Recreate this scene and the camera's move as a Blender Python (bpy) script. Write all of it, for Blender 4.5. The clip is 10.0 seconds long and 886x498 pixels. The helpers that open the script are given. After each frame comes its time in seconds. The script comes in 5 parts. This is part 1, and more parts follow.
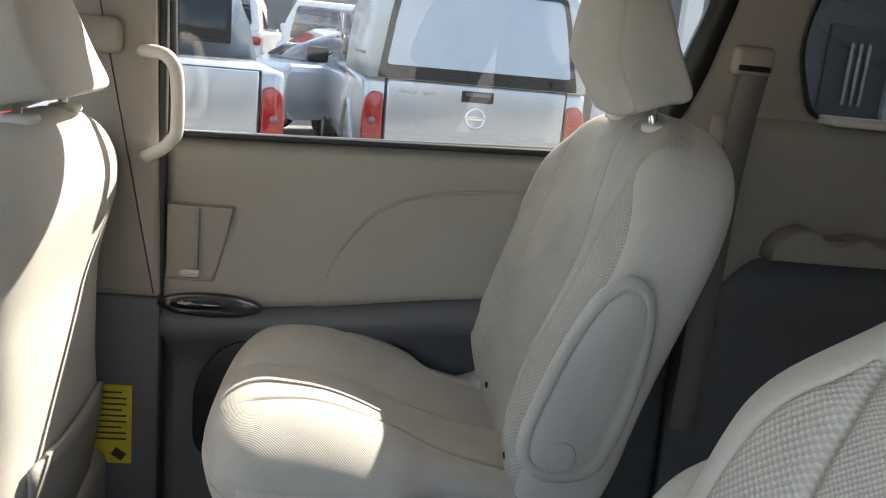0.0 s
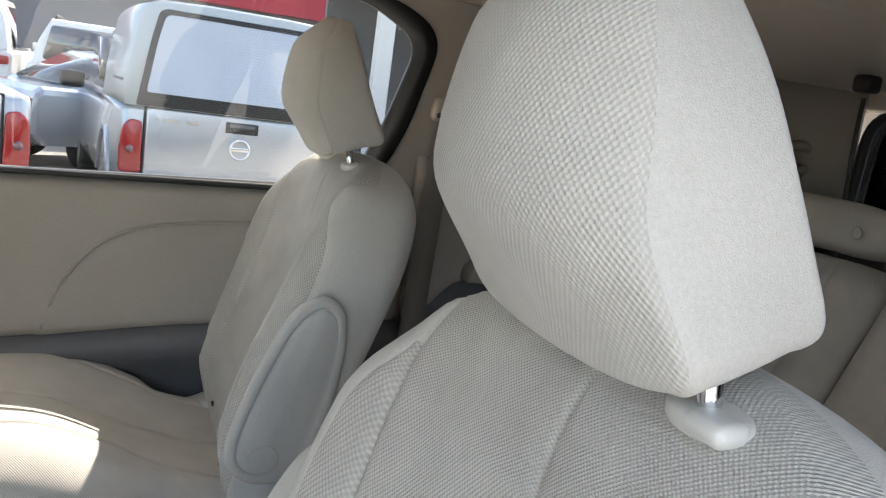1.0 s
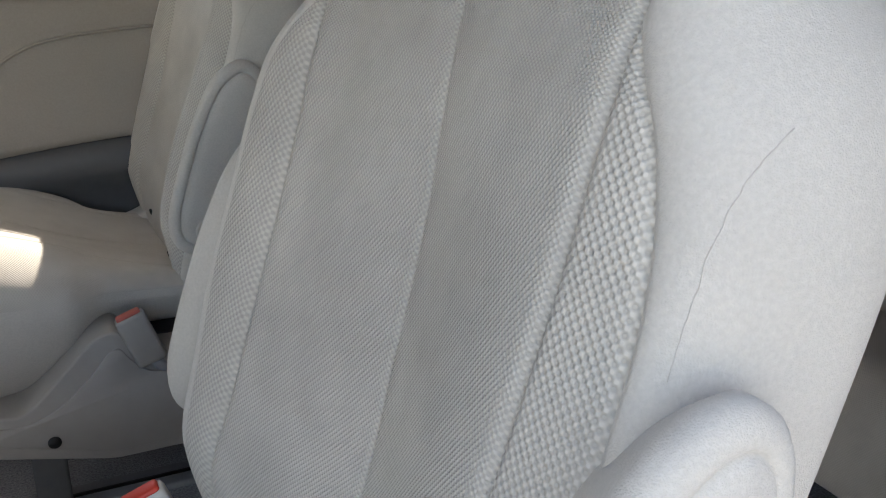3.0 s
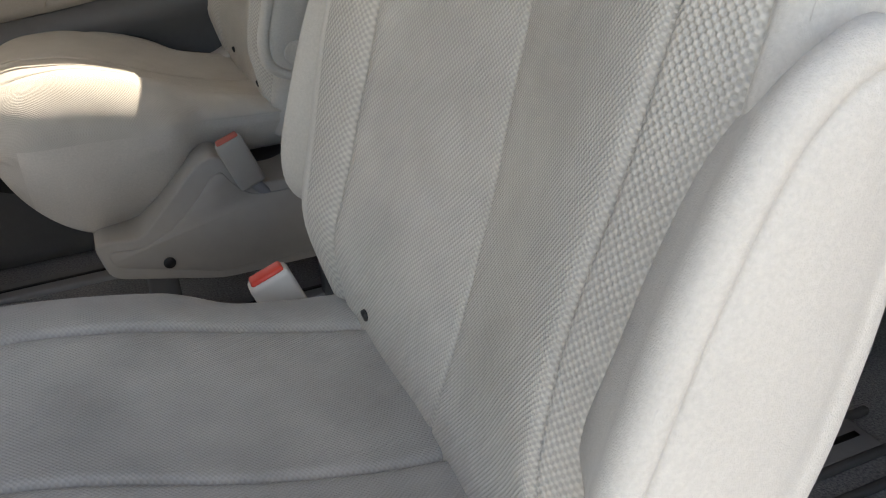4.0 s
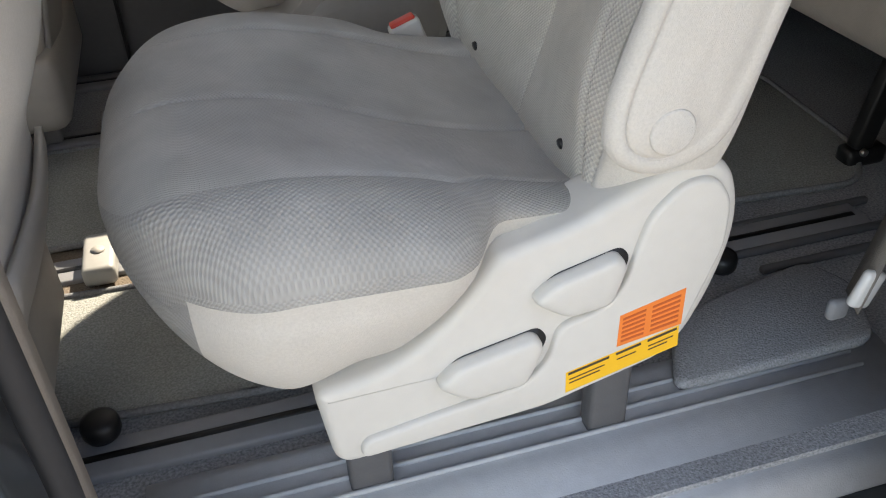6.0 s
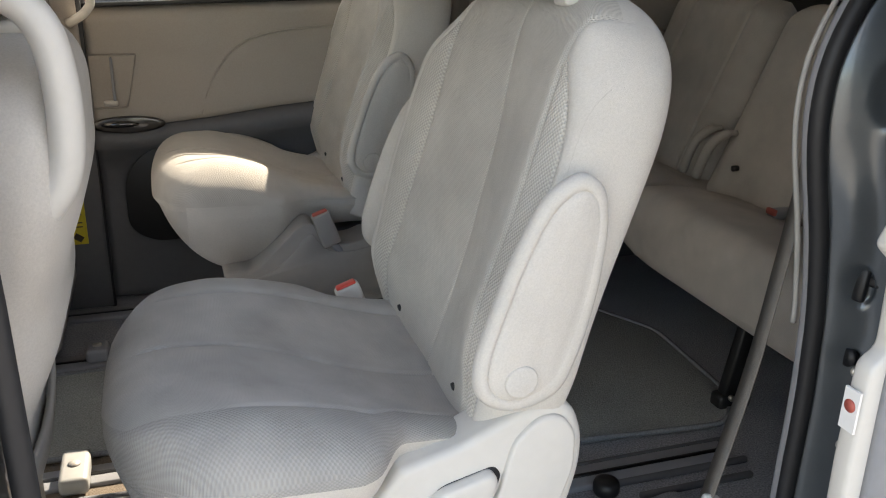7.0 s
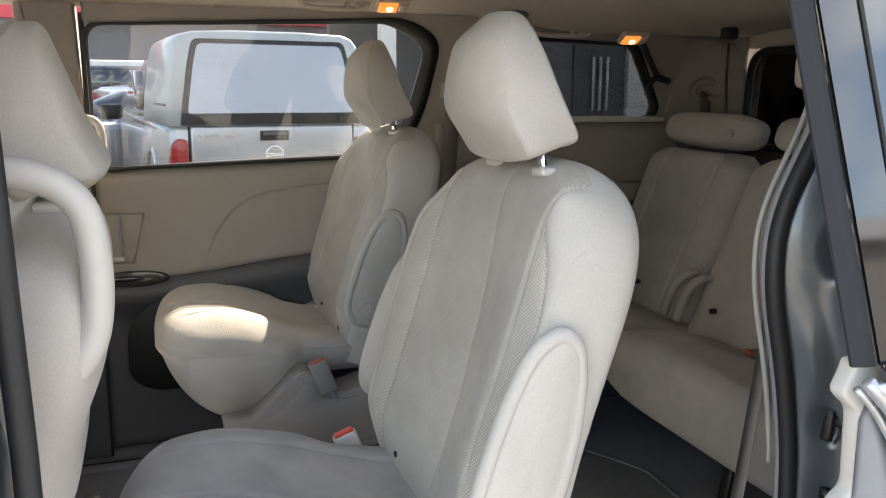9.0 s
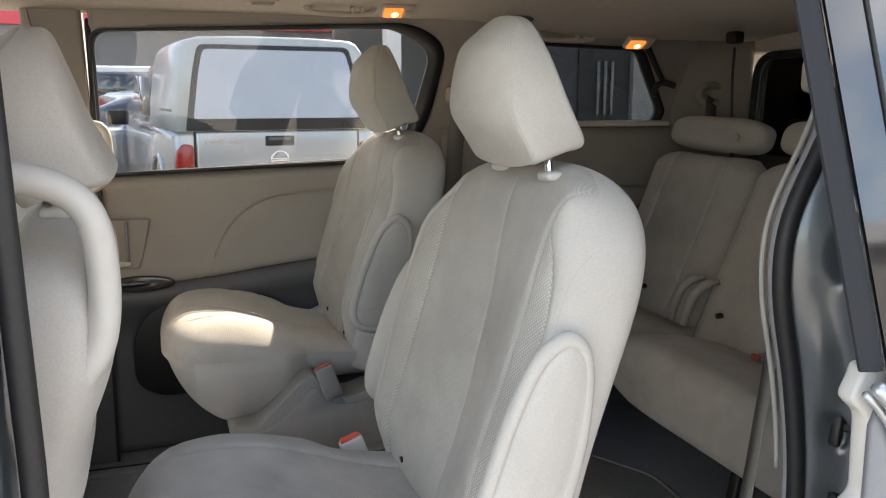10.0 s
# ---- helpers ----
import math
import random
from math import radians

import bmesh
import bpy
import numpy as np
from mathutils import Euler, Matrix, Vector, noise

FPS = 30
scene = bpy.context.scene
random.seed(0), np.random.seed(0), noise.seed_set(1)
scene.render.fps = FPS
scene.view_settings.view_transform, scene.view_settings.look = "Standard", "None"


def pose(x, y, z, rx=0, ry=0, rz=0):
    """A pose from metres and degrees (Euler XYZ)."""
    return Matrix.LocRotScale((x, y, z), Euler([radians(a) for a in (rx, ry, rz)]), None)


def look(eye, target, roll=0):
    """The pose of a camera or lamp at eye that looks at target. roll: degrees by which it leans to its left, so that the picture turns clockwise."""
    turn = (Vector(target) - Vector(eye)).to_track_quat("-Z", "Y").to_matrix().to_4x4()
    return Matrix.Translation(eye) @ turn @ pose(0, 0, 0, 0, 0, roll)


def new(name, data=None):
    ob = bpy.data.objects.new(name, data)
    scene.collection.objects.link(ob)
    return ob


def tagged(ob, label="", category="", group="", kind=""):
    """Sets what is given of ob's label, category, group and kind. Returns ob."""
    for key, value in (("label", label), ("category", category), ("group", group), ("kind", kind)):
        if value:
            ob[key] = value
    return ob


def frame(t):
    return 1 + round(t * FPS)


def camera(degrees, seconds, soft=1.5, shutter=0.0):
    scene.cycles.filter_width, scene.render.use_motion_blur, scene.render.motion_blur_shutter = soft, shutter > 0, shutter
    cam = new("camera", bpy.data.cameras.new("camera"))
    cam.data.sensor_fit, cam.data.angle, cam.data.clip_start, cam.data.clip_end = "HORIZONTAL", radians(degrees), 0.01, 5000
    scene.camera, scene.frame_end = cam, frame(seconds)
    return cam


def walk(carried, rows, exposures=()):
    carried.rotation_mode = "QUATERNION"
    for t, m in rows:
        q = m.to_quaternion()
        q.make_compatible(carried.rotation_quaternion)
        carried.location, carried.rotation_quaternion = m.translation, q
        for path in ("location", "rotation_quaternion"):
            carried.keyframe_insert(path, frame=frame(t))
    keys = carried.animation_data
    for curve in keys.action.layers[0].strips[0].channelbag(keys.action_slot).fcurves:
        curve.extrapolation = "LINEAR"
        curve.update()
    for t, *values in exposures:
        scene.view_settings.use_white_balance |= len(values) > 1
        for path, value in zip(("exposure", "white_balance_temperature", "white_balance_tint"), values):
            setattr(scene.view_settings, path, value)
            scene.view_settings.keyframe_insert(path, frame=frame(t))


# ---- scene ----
import itertools
from mathutils.bvhtree import BVHTree

cam = camera(55.0, 10.0, soft=1.1)
PATH = [
    (0, (0.003, 0.02, 1.412), (0.209, 1.952, 0.939), 5.6),
    (0.5, (0.018, -0.075, 1.427), (0.555, 1.804, 1.002), 8.2),
    (1, (0.072, -0.14, 1.445), (0.773, 1.702, 1.105), 8.1),
    (1.5, (0.096, -0.161, 1.43), (0.853, 1.672, 1.174), 6.3),
    (2, (0.093, -0.169, 1.388), (0.96, 1.601, 1.05), 3.4),
    (2.5, (0.075, -0.192, 1.343), (0.975, 1.524, 0.847), 1.5),
    (2.7, (0.072, -0.196, 1.321), (0.95, 1.512, 0.764), 1.5),
    (3.8, (0.022, -0.235, 1.256), (0.706, 1.423, 0.37), -3.2),
    (4, (0.009, -0.24, 1.235), (0.652, 1.41, 0.306), -3.6),
    (4.5, (-0.034, -0.262, 1.2), (0.496, 1.344, 0.133), -4.8),
    (5, (-0.083, -0.324, 1.215), (0.28, 1.192, -0.038), -7.2),
    (5.2, (-0.104, -0.357, 1.217), (0.228, 1.141, -0.065), -7.0),
    (6.3, (-0.139, -0.647, 1.291), (0.353, 0.987, 0.248), -0.7),
    (6.5, (-0.146, -0.708, 1.337), (0.375, 0.98, 0.399), -0.3),
    (7, (-0.154, -0.803, 1.393), (0.444, 0.976, 0.704), 1.2),
    (7.5, (-0.16, -0.855, 1.418), (0.53, 0.953, 0.911), 1.3),
    (8, (-0.171, -0.882, 1.428), (0.545, 0.935, 0.996), 0.9),
    (8.5, (-0.177, -0.883, 1.436), (0.494, 0.961, 1.047), 0.4),
    (9, (-0.182, -0.881, 1.435), (0.460, 0.977, 1.061), 0.35),
    (9.5, (-0.183, -0.881, 1.434), (0.456, 0.98, 1.079), 0.3),
    (10, (-0.183, -0.88, 1.435), (0.448, 0.983, 1.072), 0.2),
]
walk(cam, [(t, look(eye, target, roll)) for t, eye, target, roll in PATH],
     exposures=[(0, 2.13, 6800, 8), (0.6, 2.26, 6800, 10), (1.5, 2.39, 6900, 10), (2.5, 2.02, 6850, 12), (4.0, 2.08, 7600, 12), (4.5, 2.12, 7700, 12), (5.0, 2.06, 7550, 12), (6.5, 1.88, 7650, 12), (7.2, 2.03, 7500, 12), (8.0, 2.13, 7400, 12), (9.0, 2.10, 7450, 12), (10, 2.04, 7450, 12)])


# ---- world, sun and exposure ----
SUN_WAY = Vector((0.75, 0.87, 1.0)).normalized()
world = bpy.data.worlds.new("sky")
scene.world = world
world.use_nodes = True
wn = world.node_tree.nodes
wl = world.node_tree.links
sky = wn.new("ShaderNodeTexSky")
sky.sky_type = "NISHITA"
sky.sun_disc = False
sky.sun_elevation = math.asin(SUN_WAY.z)
sky.sun_rotation = math.atan2(SUN_WAY.x, SUN_WAY.y)
sky.dust_density = 1.5
cloud = wn.new("ShaderNodeTexNoise")
cloud.inputs["Scale"].default_value, cloud.inputs["Detail"].default_value = 2.6, 7.0
cover = wn.new("ShaderNodeMapRange")
cover.inputs["From Min"].default_value, cover.inputs["From Max"].default_value = 0.51, 0.68
geo = wn.new("ShaderNodeTexCoord")
wl.new(geo.outputs["Generated"], cloud.inputs["Vector"])
wl.new(cloud.outputs["Fac"], cover.inputs["Value"])
clouded = wn.new("ShaderNodeMix")
clouded.data_type = "RGBA"
wl.new(cover.outputs[0], clouded.inputs[0])
wl.new(sky.outputs[0], clouded.inputs[6])
clouded.inputs[7].default_value = (5.6, 5.6, 5.6, 1)
wl.new(clouded.outputs[2], wn["Background"].inputs[0])
wn["Background"].inputs[1].default_value = 0.15

sun = new("sun", bpy.data.lights.new("sun", "SUN"))
sun.data.energy, sun.data.angle, sun.data.color = 3.2, radians(0.53), (1.0, 0.95, 0.86)
sun.matrix_world = look(SUN_WAY * 30, (0, 0, 0))


# ---- materials ----
def material(name, colour, rough=0.6, metal=0.0, grain=0.0, grain_scale=60.0, bump=0.0, bump_scale=400.0,
             stain=0.0, stain_scale=4.0, spec=0.5, coat=0.0, sheen=0.0, random_value=0.0):
    m = bpy.data.materials.new(name)
    m.use_nodes = True
    n, l = m.node_tree.nodes, m.node_tree.links
    b = n["Principled BSDF"]
    b.inputs["Roughness"].default_value = rough
    b.inputs["Metallic"].default_value = metal
    b.inputs["Specular IOR Level"].default_value = spec
    b.inputs["Coat Weight"].default_value = coat
    b.inputs["Coat Roughness"].default_value = 0.05
    b.inputs["Sheen Weight"].default_value = sheen
    tc = n.new("ShaderNodeTexCoord")
    col = n.new("ShaderNodeRGB")
    col.outputs[0].default_value = (*colour, 1)
    out = col.outputs[0]
    for amount, scale, detail in ((grain, grain_scale, 3.0), (stain, stain_scale, 5.0)):
        if amount:
            tex = n.new("ShaderNodeTexNoise")
            tex.inputs["Scale"].default_value = scale
            tex.inputs["Detail"].default_value = detail
            l.new(tc.outputs["Object"], tex.inputs["Vector"])
            mr = n.new("ShaderNodeMapRange")
            mr.inputs["From Min"].default_value, mr.inputs["From Max"].default_value = 0.3, 0.7
            mr.inputs["To Min"].default_value, mr.inputs["To Max"].default_value = 1 - amount, 1 + amount * 0.6
            l.new(tex.outputs["Fac"], mr.inputs["Value"])
            mix = n.new("ShaderNodeMix")
            mix.data_type, mix.blend_type = "RGBA", "MULTIPLY"
            mix.inputs[0].default_value = 1.0
            l.new(out, mix.inputs[6])
            l.new(mr.outputs[0], mix.inputs[7])
            out = mix.outputs[2]
    if random_value:
        info = n.new("ShaderNodeObjectInfo")
        mr = n.new("ShaderNodeMapRange")
        mr.inputs["To Min"].default_value, mr.inputs["To Max"].default_value = 1 - random_value, 1 + random_value
        l.new(info.outputs["Random"], mr.inputs["Value"])
        mix = n.new("ShaderNodeMix")
        mix.data_type, mix.blend_type = "RGBA", "MULTIPLY"
        mix.inputs[0].default_value = 1.0
        l.new(out, mix.inputs[6])
        l.new(mr.outputs[0], mix.inputs[7])
        out = mix.outputs[2]
    l.new(out, b.inputs["Base Color"])
    if bump:
        tex = n.new("ShaderNodeTexNoise")
        tex.inputs["Scale"].default_value = bump_scale
        tex.inputs["Detail"].default_value = 2.0
        l.new(tc.outputs["Object"], tex.inputs["Vector"])
        bp = n.new("ShaderNodeBump")
        bp.inputs["Strength"].default_value = bump
        bp.inputs["Distance"].default_value = 0.002
        l.new(tex.outputs["Fac"], bp.inputs["Height"])
        l.new(bp.outputs[0], b.inputs["Normal"])
    return m


def woven(name, colour, pitch, depth, stain=0.10, contrast=0.25):
    """Cloth with a raised diamond weave, its hollows shaded in the colour too, laid out by the seat's own UV map in
    metres.
    """
    m = material(name, colour, rough=0.95, grain=0.06, grain_scale=25, stain=stain, stain_scale=7, spec=0.15, sheen=0.15)
    n, l = m.node_tree.nodes, m.node_tree.links
    b = n["Principled BSDF"]
    uv = n.new("ShaderNodeUVMap")
    sep = n.new("ShaderNodeSeparateXYZ")
    l.new(uv.outputs[0], sep.inputs[0])

    def wave(sock, k):
        a = n.new("ShaderNodeMath")
        a.operation = "MULTIPLY"
        l.new(sock, a.inputs[0])
        a.inputs[1].default_value = k
        s = n.new("ShaderNodeMath")
        s.operation = "SINE"
        l.new(a.outputs[0], s.inputs[0])
        return s.outputs[0]

    k = 2 * math.pi / pitch
    mul = n.new("ShaderNodeMath")
    mul.operation = "MULTIPLY"
    l.new(wave(sep.outputs[0], k), mul.inputs[0])
    l.new(wave(sep.outputs[1], k * 0.8), mul.inputs[1])
    mr = n.new("ShaderNodeMapRange")
    mr.inputs["From Min"].default_value, mr.inputs["From Max"].default_value = -0.6, 0.6
    l.new(mul.outputs[0], mr.inputs["Value"])
    bp = n.new("ShaderNodeBump")
    bp.inputs["Strength"].default_value = 0.8
    bp.inputs["Distance"].default_value = depth
    l.new(mr.outputs[0], bp.inputs["Height"])
    l.new(bp.outputs[0], b.inputs["Normal"])
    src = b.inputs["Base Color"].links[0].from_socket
    # shade between the raised threads, painted into the colour from the bump height
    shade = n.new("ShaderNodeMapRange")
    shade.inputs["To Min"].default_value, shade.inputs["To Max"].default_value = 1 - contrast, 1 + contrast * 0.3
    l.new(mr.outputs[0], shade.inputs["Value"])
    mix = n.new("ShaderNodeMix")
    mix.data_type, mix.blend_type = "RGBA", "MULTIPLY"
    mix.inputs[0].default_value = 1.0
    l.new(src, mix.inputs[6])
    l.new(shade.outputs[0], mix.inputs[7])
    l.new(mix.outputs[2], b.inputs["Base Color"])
    return m


def glass(name, tint, gloss=1.0):
    m = bpy.data.materials.new(name)
    m.use_nodes = True
    n, l = m.node_tree.nodes, m.node_tree.links
    n.remove(n["Principled BSDF"])
    t = n.new("ShaderNodeBsdfTransparent")
    t.inputs[0].default_value = (*tint, 1)
    g = n.new("ShaderNodeBsdfGlossy")
    g.inputs["Roughness"].default_value = 0.01
    g.inputs[0].default_value = (gloss, gloss, gloss, 1)
    f = n.new("ShaderNodeFresnel")
    f.inputs[0].default_value = 1.5
    mx = n.new("ShaderNodeMixShader")
    l.new(f.outputs[0], mx.inputs[0])
    l.new(t.outputs[0], mx.inputs[1])
    l.new(g.outputs[0], mx.inputs[2])
    l.new(mx.outputs[0], n["Material Output"].inputs[0])
    return m


def emitter(name, colour, strength):
    m = material(name, colour, rough=0.4)
    b = m.node_tree.nodes["Principled BSDF"]
    b.inputs["Emission Color"].default_value = (*colour, 1)
    b.inputs["Emission Strength"].default_value = strength
    return m


CLOTH = (0.56, 0.53, 0.48)
FABRIC_PLAIN = material("seat_cloth_plain", (0.585, 0.555, 0.51), rough=0.95, grain=0.065, grain_scale=420, stain=0.10, stain_scale=6, bump=0.35, bump_scale=1100, spec=0.15, sheen=0.2)
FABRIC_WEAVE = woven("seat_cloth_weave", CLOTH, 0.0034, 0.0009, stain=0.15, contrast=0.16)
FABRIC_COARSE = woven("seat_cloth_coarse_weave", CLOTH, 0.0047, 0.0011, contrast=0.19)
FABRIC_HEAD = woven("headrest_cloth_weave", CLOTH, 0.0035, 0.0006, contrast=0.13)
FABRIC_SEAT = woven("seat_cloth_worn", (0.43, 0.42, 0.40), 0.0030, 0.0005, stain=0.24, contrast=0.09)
# coarser weave on the cushion's front and outer edge, darker than its top
FABRIC_SEAT_WEAVE = woven("seat_cloth_dark_weave", (0.36, 0.352, 0.335), 0.0044, 0.0008, stain=0.18, contrast=0.12)
FABRIC_FAR = woven("seat_cloth_clean", (0.555, 0.525, 0.48), 0.0030, 0.0004, stain=0.10, contrast=0.06)
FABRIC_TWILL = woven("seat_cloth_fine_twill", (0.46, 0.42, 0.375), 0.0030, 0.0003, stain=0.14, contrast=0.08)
SOFT_STITCH = material("seam_thread", (0.52, 0.49, 0.45), rough=0.95, bump=0.2)
BEIGE = material("beige_trim", (0.345, 0.307, 0.268), rough=0.62, grain=0.055, grain_scale=320, bump=0.25, bump_scale=700, stain=0.07)
BEIGE_LIGHT = material("light_beige_trim", (0.60, 0.565, 0.51), rough=0.55, grain=0.03, bump=0.1, bump_scale=700)
HEADLINER = material("headliner_cloth", (0.59, 0.52, 0.445), rough=0.95, grain=0.05, bump=0.3, bump_scale=1200, spec=0.1)
DARK_TRIM = material("dark_grey_trim", (0.115, 0.115, 0.12), rough=0.6, grain=0.05, bump=0.2, bump_scale=600, stain=0.08)
GREY_TRIM = material("grey_plastic", (0.36, 0.345, 0.32), rough=0.5, grain=0.03, bump=0.12, bump_scale=800, stain=0.04)
GREY_MID = material("mid_grey_plastic", (0.27, 0.275, 0.29), rough=0.5, grain=0.04, bump=0.12, bump_scale=800)
LIGHT_PLASTIC = material("light_grey_plastic", (0.62, 0.60, 0.56), rough=0.42, grain=0.02, bump=0.08, bump_scale=900, stain=0.04)
FRAME_DARK = material("matt_dark_door_frame", (0.036, 0.038, 0.043), rough=0.7, bump=0.1, bump_scale=900, spec=0.15)
SILL_GREY = material("blue_grey_sill_plastic", (0.50, 0.52, 0.55), rough=0.5, grain=0.05, bump=0.2, bump_scale=500, stain=0.1)
LIP_GREY = material("lilac_grey_rubber_lip", (0.27, 0.262, 0.275), rough=0.6, grain=0.05)
BLACK = material("black_plastic", (0.012, 0.012, 0.013), rough=0.45)
RUBBER = material("black_rubber", (0.02, 0.02, 0.022), rough=0.55, grain=0.1)
GLOSS_BLACK = material("gloss_black", (0.01, 0.01, 0.011), rough=0.06, coat=1.0)
WOOD = material("dark_wood_veneer", (0.012, 0.008, 0.007), rough=0.28, grain=0.5, grain_scale=40, coat=1.0)
CHROME = material("chrome", (0.80, 0.80, 0.80), rough=0.10, metal=1.0)
STEEL = material("brushed_steel", (0.55, 0.54, 0.52), rough=0.35, metal=1.0, grain=0.1)
RED = material("red_button", (0.70, 0.06, 0.035), rough=0.4)
RED_DULL = material("red_button_dull", (0.45, 0.10, 0.075), rough=0.5)
ORANGE = material("orange_label", (0.85, 0.22, 0.035), rough=0.5)
YELLOW = material("yellow_label", (0.90, 0.50, 0.02), rough=0.5)
YELLOW_DULL = material("yellow_door_label", (0.62, 0.50, 0.035), rough=0.55, grain=0.1)
INK = material("label_ink", (0.05, 0.035, 0.02), rough=0.6)
INK_ORANGE = material("label_ink_orange", (0.55, 0.10, 0.02), rough=0.6)
CARPET = material("grey_carpet", (0.33, 0.34, 0.36), rough=1.0, grain=0.28, grain_scale=340, bump=0.9, bump_scale=380, stain=0.12, spec=0.05)
MAT_CLOTH = material("grey_floor_mat", (0.335, 0.345, 0.325), rough=1.0, grain=0.30, grain_scale=320, bump=1.0, bump_scale=340, stain=0.12, spec=0.05)
CARPET_BROWN = material("brown_carpet", (0.20, 0.165, 0.13), rough=1.0, grain=0.3, grain_scale=300, bump=0.8, bump_scale=380, stain=0.15, spec=0.05)
CAP_GREY = material("pale_grey_cap", (0.36, 0.36, 0.345), rough=0.45, grain=0.05, stain=0.08)
EDGING = material("grey_edge_binding", (0.22, 0.225, 0.235), rough=1.0, grain=0.25, grain_scale=300, bump=0.5, bump_scale=380, stain=0.1, spec=0.05)
CARPET_DARK = material("dark_carpet", (0.36, 0.37, 0.39), rough=1.0, grain=0.4, grain_scale=260, bump=0.8, bump_scale=380, stain=0.15, spec=0.05)
PAINT_VAN = material("grey_green_paint", (0.085, 0.10, 0.11), rough=0.28, metal=0.55, coat=0.8, grain=0.05, grain_scale=900)
PAINT_SILVER = material("silver_paint", (0.52, 0.535, 0.55), rough=0.25, metal=0.5, coat=0.7, grain=0.04, stain=0.05, stain_scale=2)
PAINT_WHITE = material("white_paint", (0.78, 0.78, 0.77), rough=0.3, coat=0.6, stain=0.05, stain_scale=2)
PAINT_BLUE_SILVER = material("blue_silver_paint", (0.50, 0.53, 0.57), rough=0.25, metal=0.4, coat=0.7)
CANOPY_WHITE = material("canopy_gelcoat", (0.46, 0.50, 0.51), rough=0.35, coat=0.4, stain=0.12, stain_scale=3)
TAIL_RED = material("tail_lamp_red", (0.36, 0.010, 0.010), rough=0.12, coat=1.0)
TAIL_CLEAR = material("tail_lamp_clear", (0.22, 0.10, 0.10), rough=0.15, coat=1.0)
TYRE = material("tyre_rubber", (0.02, 0.02, 0.02), rough=0.8, grain=0.2)
GLASS_CLEAR = glass("clear_glass", (0.93, 0.95, 0.94))
GLASS_TINT = glass("tinted_glass", (0.75, 0.76, 0.76))
GLASS_REAR = glass("dark_rear_glass", (0.34, 0.35, 0.36))
GLASS_PRIVACY = glass("privacy_glass", (0.50, 0.51, 0.515))
GLASS_DARKTINT = glass("dark_tinted_glass", (0.33, 0.34, 0.345))
GLASS_DARK = material("dark_car_glass", (0.02, 0.024, 0.028), rough=0.04, coat=1.0, spec=0.8)
# pale blue base colour stands in for sky mirrored in the pickups' glass
GLASS_SKY = material("pale_sky_glass", (0.36, 0.41, 0.49), rough=0.12, coat=1.0, spec=0.8, stain=0.05)
ASPHALT = material("worn_concrete_ground", (0.40, 0.37, 0.33), rough=0.95, grain=0.3, grain_scale=30, bump=0.5, bump_scale=120, stain=0.2, stain_scale=0.6)
WALL_GREY = material("grey_facade", (0.21, 0.21, 0.22), rough=0.9, grain=0.06, stain=0.12, stain_scale=0.5)
WALL_WHITE = material("white_facade", (0.72, 0.71, 0.69), rough=0.9, grain=0.04, stain=0.1, stain_scale=0.6)
WALL_RED = material("red_facade", (0.42, 0.055, 0.07), rough=0.8, grain=0.08, stain=0.12, stain_scale=0.8)
DOME = emitter("lamp_lens", (1.0, 0.26, 0.05), 0.30)
DOME_HOT = emitter("lamp_bulb", (1.0, 0.62, 0.30), 1.2)
PAINT_JAMB = material("jamb_paint", (0.14, 0.158, 0.172), rough=0.33, metal=0.6, coat=0.6, grain=0.06, grain_scale=900, stain=0.12, stain_scale=9)
DOME_BODY = material("lamp_body", (0.62, 0.55, 0.46), rough=0.5)
BENCH_HEAD = material("bench_headrest_cloth", (0.44, 0.405, 0.36), rough=0.95, grain=0.05, grain_scale=240, stain=0.1, bump=0.25, bump_scale=1200, spec=0.15)
STRAP = material("seat_belt_webbing", (0.20, 0.18, 0.16), rough=0.85, grain=0.12, grain_scale=500, bump=0.4, bump_scale=900)
for m in (GLOSS_BLACK, GLASS_DARK):
    m.node_tree.nodes["Principled BSDF"].inputs["Coat IOR"].default_value = 1.8
CEIL_DARK = material("vent_dark", (0.05, 0.045, 0.04), rough=0.6)


# ---- building kit ----
def part(name, bm, mats, parent=None, label="", smooth=True):
    me = bpy.data.meshes.new(name)
    if smooth:
        for f in bm.faces:
            f.smooth = True
    bm.normal_update()
    bm.to_mesh(me)
    bm.free()
    for m in (mats if isinstance(mats, (list, tuple)) else [mats]):
        me.materials.append(m)
    ob = new(name, me)
    if parent is not None:
        ob.parent = parent
    if label:
        ob["label"] = label
    return ob


def thing(name, label, category, group="", kind=""):
    return tagged(new(name), label, category, group, kind)


def solid(name, bm, mats, label, category, kind="", group="", smooth=True):
    return tagged(part(name, bm, mats, smooth=smooth), label, category, group, kind)


def rbox(c, s, bev=0.004, rot=(0, 0, 0), seg=2):
    bm = bmesh.new()
    bmesh.ops.create_cube(bm, size=1.0)
    for v in bm.verts:
        v.co = Vector((v.co.x * s[0], v.co.y * s[1], v.co.z * s[2]))
    if bev:
        bmesh.ops.bevel(bm, geom=bm.edges[:], offset=min(bev, min(s) * 0.45), segments=seg, affect="EDGES", profile=0.5)
    m = pose(*c, *rot)
    for v in bm.verts:
        v.co = m @ v.co
    return bm


def prism(pts, axis, a, b, bev=0.0, seg=2):
    """A prism over an outline of pairs. axis: 'x', 'y' or 'z'; the pairs are the two other axes in order."""
    def at(p, w):
        return {"x": (w, p[0], p[1]), "y": (p[0], w, p[1]), "z": (p[0], p[1], w)}[axis]
    bm = bmesh.new()
